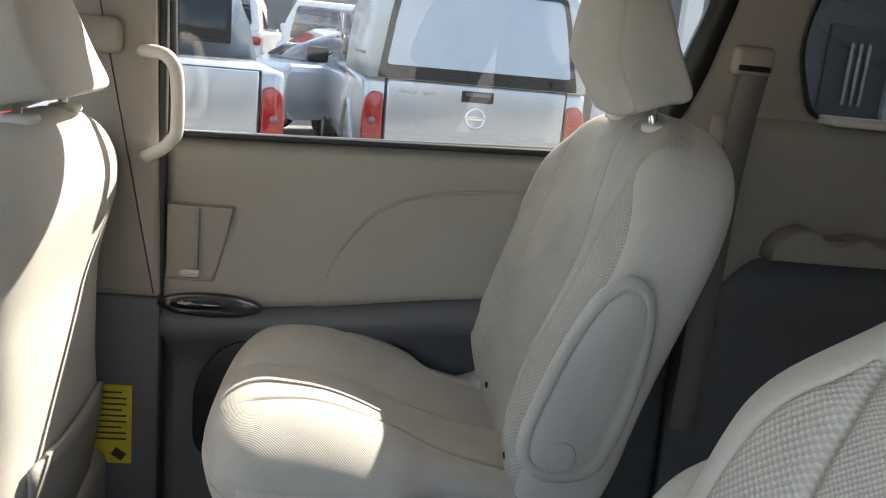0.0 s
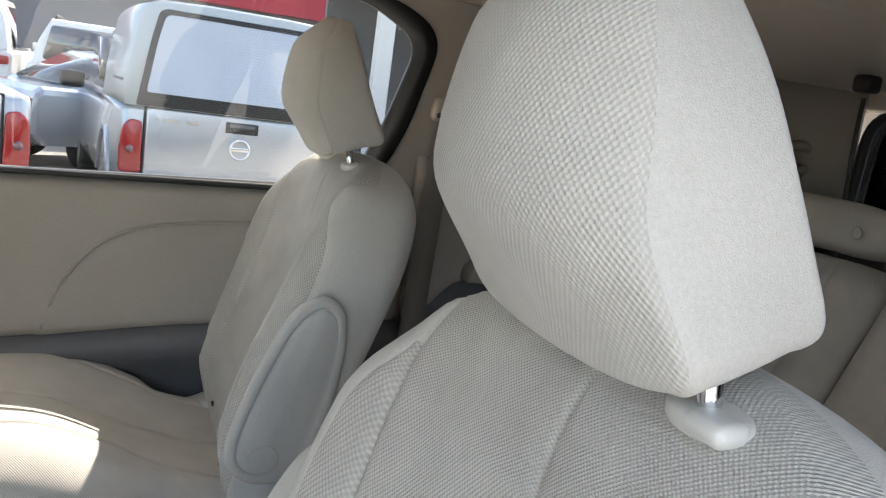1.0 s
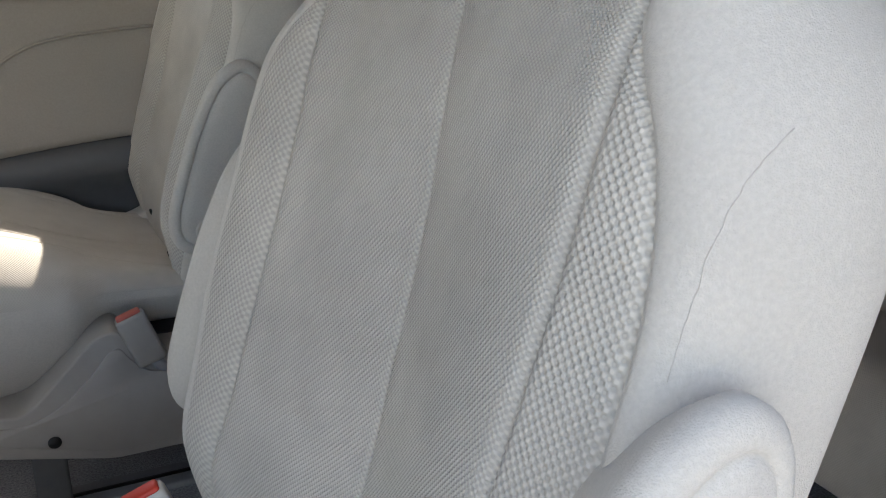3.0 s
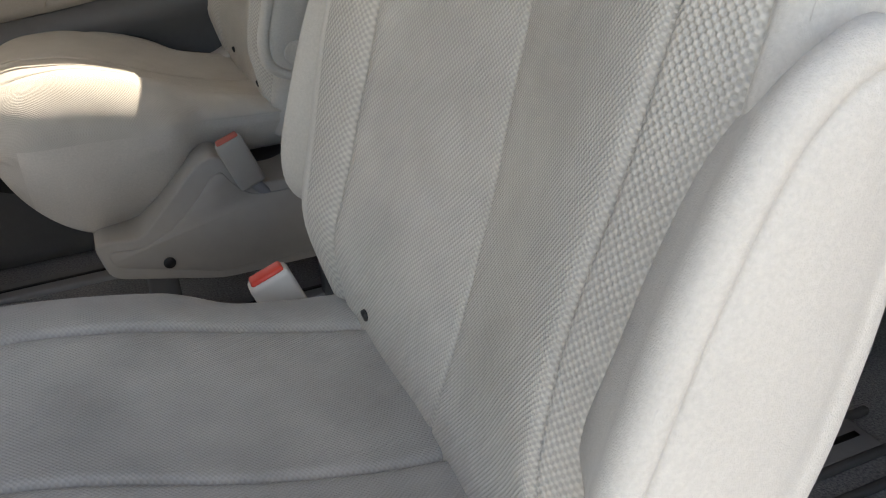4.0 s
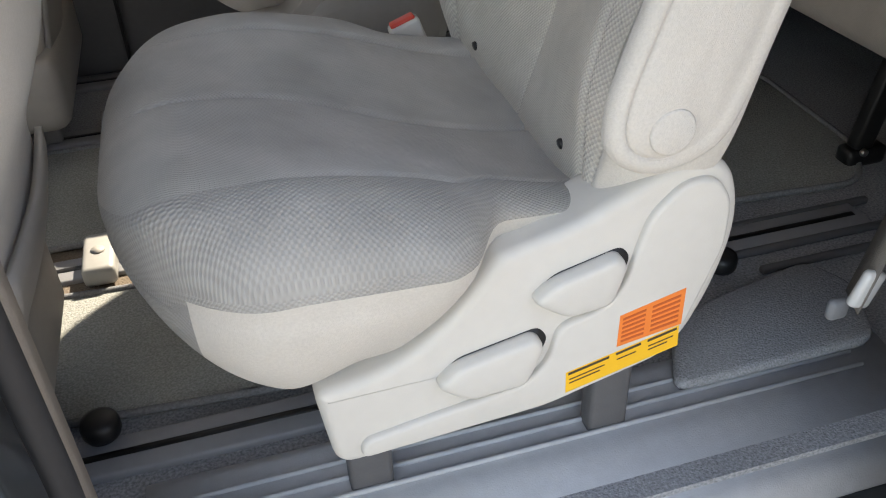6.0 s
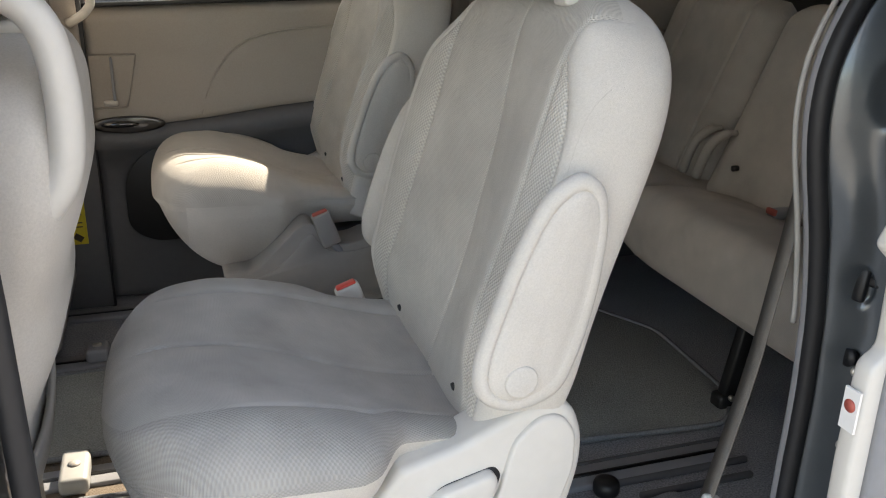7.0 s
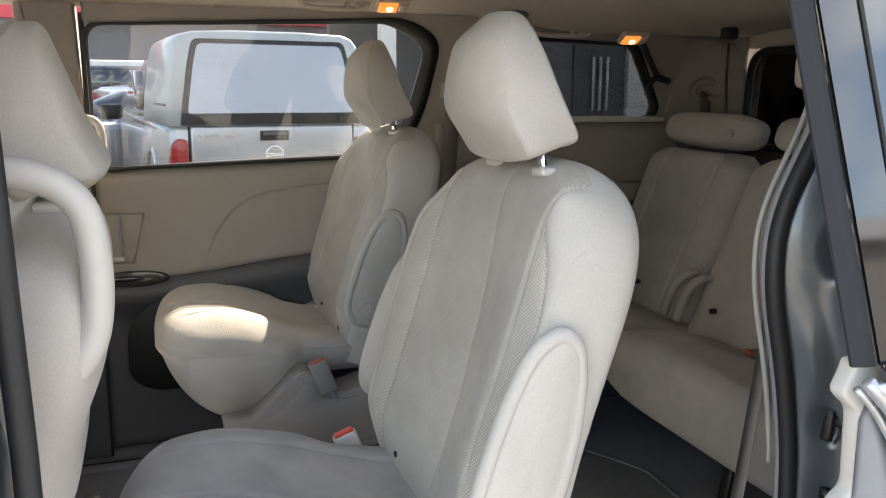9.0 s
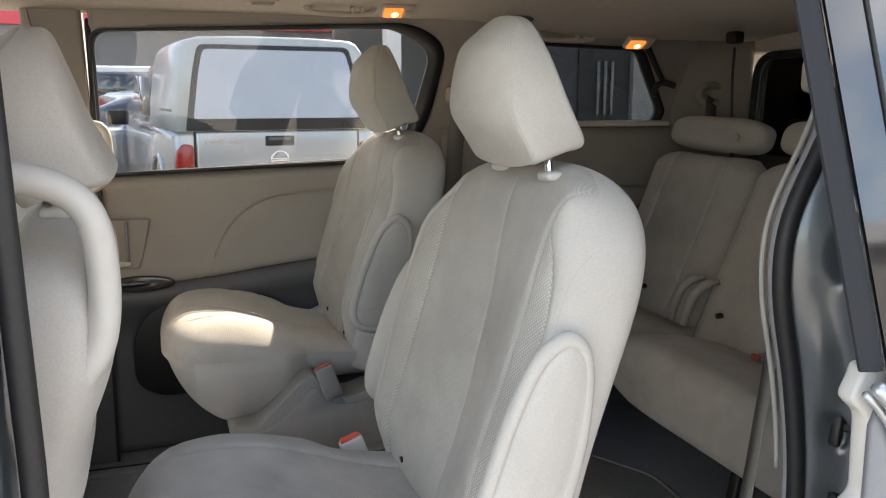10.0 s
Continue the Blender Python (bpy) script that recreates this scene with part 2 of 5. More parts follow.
    va = [bm.verts.new(at(p, a)) for p in pts]
    vb = [bm.verts.new(at(p, b)) for p in pts]
    bm.faces.new(va)
    bm.faces.new(vb[::-1])
    n = len(pts)
    for i in range(n):
        bm.faces.new((va[i], vb[i], vb[(i + 1) % n], va[(i + 1) % n]))
    bmesh.ops.recalc_face_normals(bm, faces=bm.faces[:])
    if bev:
        caps = [e for e in bm.edges if len({round({"x": v.co.x, "y": v.co.y, "z": v.co.z}[axis], 6) for v in e.verts}) == 1]
        bmesh.ops.bevel(bm, geom=caps, offset=bev, segments=seg, affect="EDGES", profile=0.5)
    return bm


def loft(rings, closed=True, cap=True):
    bm = bmesh.new()
    vs = [[bm.verts.new(p) for p in r] for r in rings]
    n = len(rings[0])
    for a, b in zip(vs, vs[1:]):
        for i in range(n if closed else n - 1):
            j = (i + 1) % n
            bm.faces.new((a[i], a[j], b[j], b[i]))
    if cap and closed:
        bm.faces.new(vs[0][::-1])
        bm.faces.new(vs[-1])
    bmesh.ops.recalc_face_normals(bm, faces=bm.faces[:])
    return bm


def spline(pts, n):
    """Points along a smooth curve through pts."""
    p = [Vector(q) for q in pts]
    p = [2 * p[0] - p[1], *p, 2 * p[-1] - p[-2]]
    out = []
    for i in range(1, len(p) - 2):
        for k in range(n):
            t = k / n
            a, b, c, d = p[i - 1], p[i], p[i + 1], p[i + 2]
            out.append(0.5 * (2 * b + (c - a) * t + (2 * a - 5 * b + 4 * c - d) * t * t + (3 * b - a - 3 * c + d) * t ** 3))
    return out + [p[-2]]


def tube(pts, r, n=8, flat=1.0):
    """A tube along pts; r may be a list. flat squashes it along its second normal."""
    pts = [Vector(p) for p in pts]
    rr = r if isinstance(r, (list, tuple)) else [r] * len(pts)
    rings = []
    side = None
    for i, p in enumerate(pts):
        d = (pts[min(i + 1, len(pts) - 1)] - pts[max(i - 1, 0)]).normalized()
        if side is None:
            side = d.cross(Vector((0, 0, 1)) if abs(d.z) < 0.9 else Vector((0, 1, 0))).normalized()
        side = (side - d * side.dot(d)).normalized()
        up = d.cross(side)
        rings.append([p + side * math.cos(2 * math.pi * k / n) * rr[i] + up * math.sin(2 * math.pi * k / n) * rr[i] * flat for k in range(n)])
    return loft(rings)


def ribbon(pts, width_way, width, thick):
    """A strap along pts."""
    w = Vector(width_way).normalized()
    pts = [Vector(p) for p in pts]
    rings = []
    for i, p in enumerate(pts):
        d = (pts[min(i + 1, len(pts) - 1)] - pts[max(i - 1, 0)]).normalized()
        s = (w - d * w.dot(d)).normalized()
        u = d.cross(s)
        rings.append([p + s * a * width / 2 + u * b * thick / 2 for a, b in ((-1, -1), (1, -1), (1, 1), (-1, 1))])
    return loft(rings)


def sheet(us, vs, f, thick=0.0, way=None):
    """A grid surface f(u, v); with thick, closed to a slab along way."""
    bm = bmesh.new()
    g = [[bm.verts.new(f(u, v)) for v in vs] for u in us]
    faces = []
    for i in range(len(us) - 1):
        for j in range(len(vs) - 1):
            faces.append(bm.faces.new((g[i][j], g[i + 1][j], g[i + 1][j + 1], g[i][j + 1])))
    if thick:
        off = Vector(way) * thick
        h = [[bm.verts.new(v.co + off) for v in row] for row in g]
        for i in range(len(us) - 1):
            for j in range(len(vs) - 1):
                bm.faces.new((h[i][j], h[i][j + 1], h[i + 1][j + 1], h[i + 1][j]))
        rim = [(i, 0) for i in range(len(us))] + [(len(us) - 1, j) for j in range(1, len(vs))]
        rim += [(i, len(vs) - 1) for i in range(len(us) - 2, -1, -1)] + [(0, j) for j in range(len(vs) - 2, 0, -1)]
        for a, b in zip(rim, rim[1:] + rim[:1]):
            bm.faces.new((g[a[0]][a[1]], h[a[0]][a[1]], h[b[0]][b[1]], g[b[0]][b[1]]))
    bmesh.ops.recalc_face_normals(bm, faces=bm.faces[:])
    return bm


def disc(c, r, h, axis="y", n=24, bev=0.0):
    pts = [(math.cos(2 * math.pi * k / n) * r, math.sin(2 * math.pi * k / n) * r) for k in range(n)]
    i = {"x": (1, 2), "y": (0, 2), "z": (0, 1)}[axis]
    w = {"x": c[0], "y": c[1], "z": c[2]}[axis]
    return prism([(c[i[0]] + p[0], c[i[1]] + p[1]) for p in pts], axis, w - h / 2, w + h / 2, bev)


def join(*bms):
    out = bmesh.new()
    for b in bms:
        me = bpy.data.meshes.new("t")
        b.to_mesh(me)
        out.from_mesh(me)
        b.free()
        bpy.data.meshes.remove(me)
    return out


def shaped(bm, m):
    for v in bm.verts:
        v.co = m @ v.co
    if m.determinant() < 0:
        bmesh.ops.reverse_faces(bm, faces=bm.faces[:])
    return bm


def lin(a, b, n):
    return [a + (b - a) * k / (n - 1) for k in range(n)]


def bvhtree_of(ob):
    """Nearest-point finder over an object's mesh, in world space."""
    return BVHTree.FromPolygons([v.co for v in ob.data.vertices], [p.vertices[:] for p in ob.data.polygons])


def smooth(a, b, x):
    t = min(1.0, max(0.0, (x - a) / (b - a)))
    return t * t * (3 - 2 * t)


def bump(x, c, w):
    return math.exp(-((x - c) / w) ** 2)


def rounded(pts, r, n=5):
    """A closed outline with its corners rounded by r (a number, or one per corner)."""
    out = []
    m = len(pts)
    for i in range(m):
        p, a, b = Vector(pts[i]), Vector(pts[i - 1]), Vector(pts[(i + 1) % m])
        rad = r[i] if isinstance(r, (list, tuple)) else r
        da, db = a - p, b - p
        q = min(rad, da.length * 0.48, db.length * 0.48)
        s, e = p + da.normalized() * q, p + db.normalized() * q
        for k in range(n + 1):
            t = k / n
            out.append(tuple((1 - t) ** 2 * s + 2 * t * (1 - t) * p + t * t * e))
    return out


# ---- second-row seat ----
# Heights and depths of a seat are worked out about its own middle line; side = +1 keeps the lever shield towards -y, -1 mirrors it.
LEAN_BACK = math.atan2(0.124, 0.51)
UP = Vector((math.sin(LEAN_BACK), 0, math.cos(LEAN_BACK)))
BACKWARD = Vector((math.cos(LEAN_BACK), 0, -math.sin(LEAN_BACK)))
CREASE = Vector((0.190, 0, 0.812))


def eased(table, v):
    """Value of a table of pairs at v, straight from pair to pair with the corners softened."""
    xs, ys = zip(*table)
    return sum(float(np.interp(v + 0.006 * k, xs, ys)) for k in range(-3, 4)) / 7


SEAM = ((-0.03, 0.166), (0.02, 0.175), (0.06, 0.175), (0.10, 0.167), (0.15, 0.161), (0.21, 0.162), (0.28, 0.167), (0.36, 0.169), (0.42, 0.168), (0.466, 0.166), (0.485, 0.1665), (0.50, 0.1695), (0.515, 0.1745), (0.53, 0.181), (0.55, 0.19))
STRIP = ((-0.03, 0.012), (0.06, 0.018), (0.15, 0.032), (0.25, 0.042), (0.35, 0.038), (0.39, 0.034), (0.42, 0.027), (0.445, 0.018), (0.466, 0.002), (0.56, 0.002))
CREST = ((-0.03, -0.018), (0.02, -0.030), (0.10, -0.045), (0.20, -0.042), (0.30, -0.035), (0.40, -0.029), (0.468, -0.0235), (0.56, -0.020))
HOLLOW = ((-0.03, -0.016), (0.02, -0.020), (0.10, -0.014), (0.20, -0.009), (0.34, -0.009), (0.44, -0.015), (0.50, -0.018), (0.56, -0.020))


def seam_offset(h):
    return eased(SEAM, h)


def strip_offset(h):
    return seam_offset(h) + eased(STRIP, h)


def back_half_width(h):
    w = 0.214 + 0.023 * smooth(-0.03, 0.12, h)
    if h > 0.35:
        w *= max(0.0, 1 - ((h - 0.35) / 0.2035) ** 3.4) ** (1 / 2.7)
    return w


def knots(s, e, w, n1=26, n2=9, n3=15):
    """Distances from the middle out to the edge, gathered at the two seams s and e."""
    k = min(1.0, s / 0.05)
    r = min(1.0, (e - s) / 0.022)
    g = (0.007, 0.0035, 0.0017)
    a = [0.0, 0.0017 * k, 0.0035 * k, 0.007 * k] + lin(0.011 * k, s - 0.011 * k, n1) + [s - v * k for v in g] + [s] + [s + v * r for v in g[::-1]]
    b = lin(s + 0.0085 * r, e - 0.0075 * r, n2) + [e - v * r for v in (0.0065, 0.0035, 0.0017)] + [e] + [e + v * r for v in (0.0012, 0.0025, 0.0045)]
    c = [e + 0.005 * r + (w - e - 0.005 * r) * math.sin(math.pi / 2 * (k + 1) / n3) for k in range(n3)]
    return a, b, c


def seat_backrest(wide_side, relief):
    """wide_side: the side (+1 or -1) with the fuller bolster; relief: how far the other bolster stands out. Two hollow panels that rise to the side bolsters, with a coarse strip along each crest."""
    hs = lin(-0.03, 0.44, 60) + [0.44 + 0.1125 * math.sin(math.pi / 2 * k / 22) for k in range(1, 23)]
    rear = [math.sin(math.pi / 2 * u) for u in lin(1, -1, 31)][1:-1]
    rings = []
    cols = 0
    for h in hs:
        fade = 1 - smooth(0.455, 0.475, h)
        full = smooth(-0.02, 0.10, h) * (1 - smooth(0.40, 0.535, h))
        end = max(0.0, 1 - (max(0.0, h - 0.43) / 0.1230) ** 3) ** 0.5 if h < 0.5529 else 0.0
        t = 0.128 * end * (0.62 + 0.38 * smooth(0.16, 0.42, h))
        sides = {}
        for k in (-1, 1):
            w = max(back_half_width(h), 0.03) * (1 + (0.19 if k * wide_side > 0 else 0.012) * full)
            s = min(seam_offset(h), 0.985 * w)
            e = min(max(s + (strip_offset(h) - seam_offset(h)) * (1.45 if k * wide_side > 0 else 1.15), s + 0.006 * w), 0.996 * w)
            a, b, c = knots(s, e, w)
            sides[k] = (w, s, e, min(e, (1 - 0.14 * smooth(0.41, 0.50, h)) * w), a + b + c)
        ds = [-v for v in sides[-1][4][:0:-1]] + sides[1][4]
        cols = len(ds)
        crest, mid = eased(CREST, h), eased(HOLLOW, h)
        ring = []
        for d in ds:
            f = abs(d)
            w, s, e, brow, _ = sides[1 if d > 0 else -1]
            rise = (0.026 if d * wide_side > 0 else 0.008) * full
            peak = crest if d * wide_side > 0 else mid + (crest - mid) * relief
            turn = 0.0 if d * wide_side > 0 else relief * (0.42 + 0.5 * (1 - smooth(0.05, 0.2, h))) * full
            if f <= brow:
                q = mid + (peak - mid) * smooth(0.0, 1.0, min(1.0, f / min(s, brow))) - rise * smooth(0.72 * s, brow, f) + turn * max(0.0, f - s)
            else:
                q = 0.055 - (0.055 + rise - peak - turn * max(0.0, brow - s)) * max(0.0, 1 - ((f - brow) / max(w - brow, 1e-4)) ** 2.5) ** (1 / 2.1)
            q = 0.055 - (0.055 - q) * end
            q += 0.0040 * math.exp(-abs(d) / 0.016) * smooth(0.0, 0.1, h) * (1 - smooth(0.46, 0.53, h))
            q += 0.0024 * bump(d, 0.0, 0.0022)
            q += 0.0044 * bump(abs(d), s, 0.0030) + 0.0042 * math.exp(-abs(f - s) / 0.012) * (1 - smooth(0.44, 0.50, h))
            q += 0.0022 * bump(abs(d), e, 0.0022) * fade
            q += 0.0012 * noise.noise((d * 14, h * 14, 3.1)) + 0.0018 * noise.noise((d * 5, h * 5, 8.3))
            ring.append(CREASE + UP * h + BACKWARD * q + Vector((0, d, 0)))
        for f in rear:
            w = sides[1 if f > 0 else -1][0]
            q = 0.5 * t * max(0.0, 1 - abs(f) ** 3.6) ** (1 / 2.6) + 0.055
            ring.append(CREASE + UP * h + BACKWARD * q + Vector((0, f * w, 0)))
        rings.append(ring)
    bm = loft(rings)
    uv = bm.loops.layers.uv.new("UVMap")
    bm.faces.ensure_lookup_table()
    n = len(rings[0])
    half = (cols - 1) // 2
    n1, n2 = 33, 49
    for idx, f in enumerate(bm.faces):
        k = 1
        if idx < (len(rings) - 1) * n:
            r, c = divmod(idx, n)
            if c < cols - 1:
                d = min(abs(c - half), abs(c + 1 - half))
                if d < n1:
                    k = 0
                elif d < n2 and hs[r] < 0.466:
                    k = 2
        f.material_index = k
        for lp in f.loops:
            v = lp.vert.co - CREASE
            lp[uv].uv = (v.y, v.dot(UP) + max(0.0, v.dot(UP) - 0.44) * 0.5 + v.dot(BACKWARD) * 0.2)
    return bm


def cushion_top(x, d):
    z = 0.914 - 0.092 * smooth(-0.12, 0.22, x) + 0.008 * smooth(0.0, 0.2, d)
    z -= 0.020 * bump(x, 0.02, 0.14) * bump(d, -0.02, 0.11)
    z += 0.016 * bump(d, 0.190, 0.045) * smooth(-0.24, -0.10, x) + 0.008 * bump(d, -0.175, 0.05) * smooth(-0.24, -0.10, x)
    z -= 0.0056 * bump(d, 0.0, 0.0030) * smooth(-0.235, -0.19, x)
    z -= 0.0075 * bump(d, 0.150, 0.0032) * smooth(-0.21, -0.16, x)
    z -= 0.0042 * bump(d, -0.150, 0.0028) * smooth(-0.15, -0.03, x)
    return z + 0.0016 * noise.noise((x * 11, d * 11, 1.7))


def seat_cushion():
    rings = []
    xs = [-0.257 + 0.10 * (1 - math.cos(math.pi / 2 * k / 20)) for k in range(1, 21)] + lin(-0.156, 0.215, 52)
    for x in xs:
        nose = 1.0 if x > -0.157 else (1 - ((-0.157 - x) / 0.1003) ** 2.4) ** (1 / 2.4)
        w = 0.240 * (1.0 if x > -0.106 else max(0.0, 1 - ((-0.106 - x) / 0.1525) ** 3.6) ** (1 / 2.3)) - 0.032 * smooth(0.010, 0.075, x)
        base = 0.828
        zs = base + (0.842 - 0.05 * max(0.0, x + 0.10) - base) * nose
        over = 0.040 * smooth(-0.24, -0.12, x) * (1 - smooth(0.035, 0.085, x))
        under = 1.0 if x > -0.08 else max(0.0, 1 - ((-0.08 - x) / 0.163) ** 1.8) ** 0.8
        low = base - (base - 0.686 - 0.068 * smooth(-0.03, 0.07, x)) * under
        a = [0.0, 0.0016, 0.0035, 0.007] + lin(0.011, 0.139, 22) + [0.143, 0.1465, 0.1484, 0.150, 0.1516, 0.1535, 0.157]
        a = [v * min(1.0, w / 0.20) for v in a]
        a = [v * min(1.0, w * 0.985 / a[-1]) for v in a]
        b = [a[-1] + (w - a[-1]) * math.sin(math.pi / 2 * (k + 1) / 16) for k in range(16)]
        pos = a + b
        ds = [-v for v in pos[:0:-1]] + pos
        top = []
        for d in ds:
            f = min(1.0, abs(d) / w)
            r = max(0.0, 1 - f ** (4.5 if d < 0 else 3.3)) ** (1 / 2.3)
            y = d - 0.030 * (1 - f * f) - 0.034 * smooth(0.12, -0.16, x) * bump(d, -0.150, 0.06) * (1 - f ** 6)
            top.append((x, y - 0.020 * bump(d, 0.150, 0.05) * smooth(0.10, -0.15, x) - (over * smooth(0.45, 1.0, f) if d < 0 else 0.0), zs + (base + (cushion_top(x, d) - base) * nose - zs) * r))
        side = []
        for k in range(1, 17):
            u = k / 16
            side.append((x, w + 0.006 * math.sin(math.pi * u) - min(0.030 + 0.034 * smooth(-0.13, -0.05, x), w * 0.5) * u ** (2 - 0.8 * smooth(-0.10, 0.02, x)) - 0.0028 * (1 if k == 1 else 0), zs + (low - zs) * u ** 0.9))
        bottom = [(x, d, low - 0.004) for d in lin(w * 0.5, -w * 0.5, 9)]
        rings.append(top + side + bottom + [(x, -p[1] - over * (1 - (16 - k) / 16) ** 0.7, p[2]) for k, p in enumerate(side[::-1])])
        cols = len(top)
    bm = loft(rings)
    uv = bm.loops.layers.uv.new("UVMap")
    bm.faces.ensure_lookup_table()
    n = len(rings[0])
    half = (cols - 1) // 2
    for idx, f in enumerate(bm.faces):
        k = 1
        if idx < (len(rings) - 1) * n:
            r, c = divmod(idx, n)
            if c < cols - 1:
                d = min(abs(c - half), abs(c + 1 - half))
                k = 2 if (d >= 29 and c < half) else 0
            elif xs[r] < -0.192:
                k = 2
        f.material_index = k
        for lp in f.loops:
            v = lp.vert.co
            wrap = 1 - smooth(-0.245, -0.165, v.x)
            under = max(0.0, 0.828 - v.z) * wrap
            lp[uv].uv = (v.y + max(0.0, 0.85 - v.z) * smooth(0.17, 0.225, abs(v.y)) * (1 if v.y > 0 else -1) * (1 - wrap), v.x + (max(v.z, 0.828) - 0.86) * wrap - under - 2 * (v.x + 0.257) * (1 if under else 0) * wrap)
    return bm


def headrest_shell(wide=0.103, n=44):
    """Woven front, plain sides: narrow and rounded on top, deep below."""
    rings, seams = [], []
    for k in range(n + 1):
        a = math.pi * k / n
        s = 0.5 - 0.5 * math.cos(a)
        z = 1.340 + 0.197 * s
        end = max(0.0, 1 - abs(2 * s - 1) ** 2.7) ** (1 / 2.0) if s > 0.5 else max(0.0, 1 - ((0.5 - s) / 0.5) ** 9) ** (1 / 2.2)
        w = wide * (1.0 - 0.24 * smooth(0.30, 1.0, s)) * ((0.14 + 0.86 * end) if s > 0.5 else (0.86 + 0.14 * end))
        xs = 0.239 + 0.013 * s + 0.036 * (1 - smooth(-0.06, 0.42, s)) + 0.022 * smooth(0.75, 1.0, s)
        bulge = (0.036 - 0.010 * abs(s - 0.5)) * (0.12 + 0.88 * end) * (0.45 + 0.55 * smooth(0.0, 0.35, s))
        xr = xs + (0.380 - 0.126 * s + 0.062 * s * s - xs) * (0.45 + 0.55 * end)
        wf = w * (1 + 0.13 * (1 - smooth(0.0, 0.45, s)))
        ring = []
        fs = [math.sin(math.pi / 2 * u) for u in lin(-1, 1, 51)]
        for f in fs:
            ring.append((xs - bulge * (1 - abs(f) ** 2.4) ** 0.8 + 0.0025 * bump(abs(f), 1.0, 0.012), f * wf * (1 - 0.006 * bump(abs(f), 1, 0.004)), z - 0.006 * (1 - abs(f) ** 2) * (1 - smooth(0.0, 0.3, s)) + 0.004 * abs(f) ** 6 * (1 - smooth(0.0, 0.2, s))))
        m = len(ring)
        for u in lin(0, 1, 9)[1:-1]:
            ring.append((xs + (xr - 0.020 - xs) * u, (wf + (w - wf) * u) * (1 - 0.05 * u) + 0.003 * math.sin(math.pi * u), z + 0.016 * u * (1 - s) ** 2))
        for u in lin(1, -1, 25):
            f = math.sin(math.pi / 2 * u)
            e = max(0.0, 1 - abs(f) ** 4) ** (1 / 2.4)
            ring.append((xr - 0.020 + 0.020 * e, f * w * 0.95, z + 0.016 * (1 - s) ** 2))
        for u in lin(1, 0, 9)[1:-1]:
            ring.append((xs + (xr - 0.020 - xs) * u, -(wf + (w - wf) * u) * (1 - 0.05 * u) - 0.003 * math.sin(math.pi * u), z + 0.016 * u * (1 - s) ** 2))
        rings.append(ring)
    bm = loft(rings)
    uv = bm.loops.layers.uv.new("UVMap")
    bm.faces.ensure_lookup_table()
    nn = len(rings[0])
    bm.verts.index_update()
    spans = []
    for ring in rings:
        flat = [Vector(p[:2]) for p in ring[:m]]
        arc = list(itertools.accumulate((b - a).length for a, b in zip(flat, flat[1:])))
        spans.append([0.0] + arc + [p[1] for p in ring[m:]])
        mid = spans[-1][m // 2]
        spans[-1] = [v - mid if j < m else v for j, v in enumerate(spans[-1])]
    for idx, f in enumerate(bm.faces):
        f.material_index = 0 if idx < (len(rings) - 1) * nn and idx % nn < m - 1 else 1
        for lp in f.loops:
            v = lp.vert.co
            lp[uv].uv = (spans[lp.vert.index // nn][lp.vert.index % nn], v.z)
    return bm


def lever_pad(pts):
    """A domed pad over an outline, fuller along its upper edge."""
    mx, mz = sum(p[0] for p in pts) / len(pts), sum(p[1] for p in pts) / len(pts) + 0.004
    rings = []
    for y, k in ((-0.222, 1.0), (-0.2400, 0.995), (-0.2440, 0.97), (-0.2468, 0.91), (-0.2482, 0.80), (-0.2488, 0.55), (-0.2490, 0.2)):
        rings.append([(mx + (p[0] - mx) * k, y, mz + (p[1] - mz) * k) for p in pts])
    return loft(rings)


def side_flap(outline, s, outer):
    """A padded flap over an outline of (x, z): a round welted rim along its front and top, a fine seam and a nearly flat face that sinks towards the rear. s: the side it faces."""
    cx, cz = sum(p[0] for p in outline) / len(outline), sum(p[1] for p in outline) / len(outline)
    way, over = Vector((0.36, 0.93)).normalized(), Vector((0.93, -0.36)).normalized()
    rings = []
    for inset, y, dip in ((0.048, -0.080, 0), (0.030, -0.048, 0), (0.012, -0.030, 0), (0.002, -0.018, 0), (0.002, -0.0100, 0), (0.006, -0.0056, 0), (0.011, -0.0036, 0), (0.0160, -0.0034, 0),
                          (0.0178, -0.0036, 0.0012), (0.0190, -0.0036, 0.0030), (0.0202, -0.0034, 0.0012), (0.024, -0.0028, 0)):
        ring = []
        for p in outline:
            v = Vector((p[0] - cx, p[1] - cz))
            front = smooth(0.055, -0.015, v.x * 0.94 - v.y * 0.30)
            along, across = v.dot(way) * (1 - inset / 0.150), v.dot(over) * (1 - inset / 0.066)
            q = way * along + over * across
            ring.append((cx + q.x, s * (outer + y - dip * front - 0.004 * (1 - front)), cz + q.y))
        rings.append(ring)
    face = rings[-1]
    for k, y in ((0.90, -0.0014), (0.75, -0.0002), (0.50, 0.0006), (0.25, 0.0010), (0.08, 0.0011)):
        rings.append([(cx + (p[0] - cx) * k, p[1] * k + (1 - k) * s * outer + s * (y + 0.0028 * k), cz + (p[2] - cz) * k) for p in face])
    return loft(rings)


def printed_label(add, shield, name, quad, mat, label, rows, ink):
    """A label on the shield's face between four corners (x, z), with bars for its print: rows of u0, u1, v0, v1."""
    a, b, c, d = (Vector(p) for p in quad)

    def at(u, v):
        return tuple((a * (1 - u) + d * u) * (1 - v) + (b * (1 - u) + c * u) * v)

    st = add(name, prism([a, b, c, d], "y", -0.2380, -0.2404), mat, shield, label, False)
    for u0, u1, v0, v1 in rows:
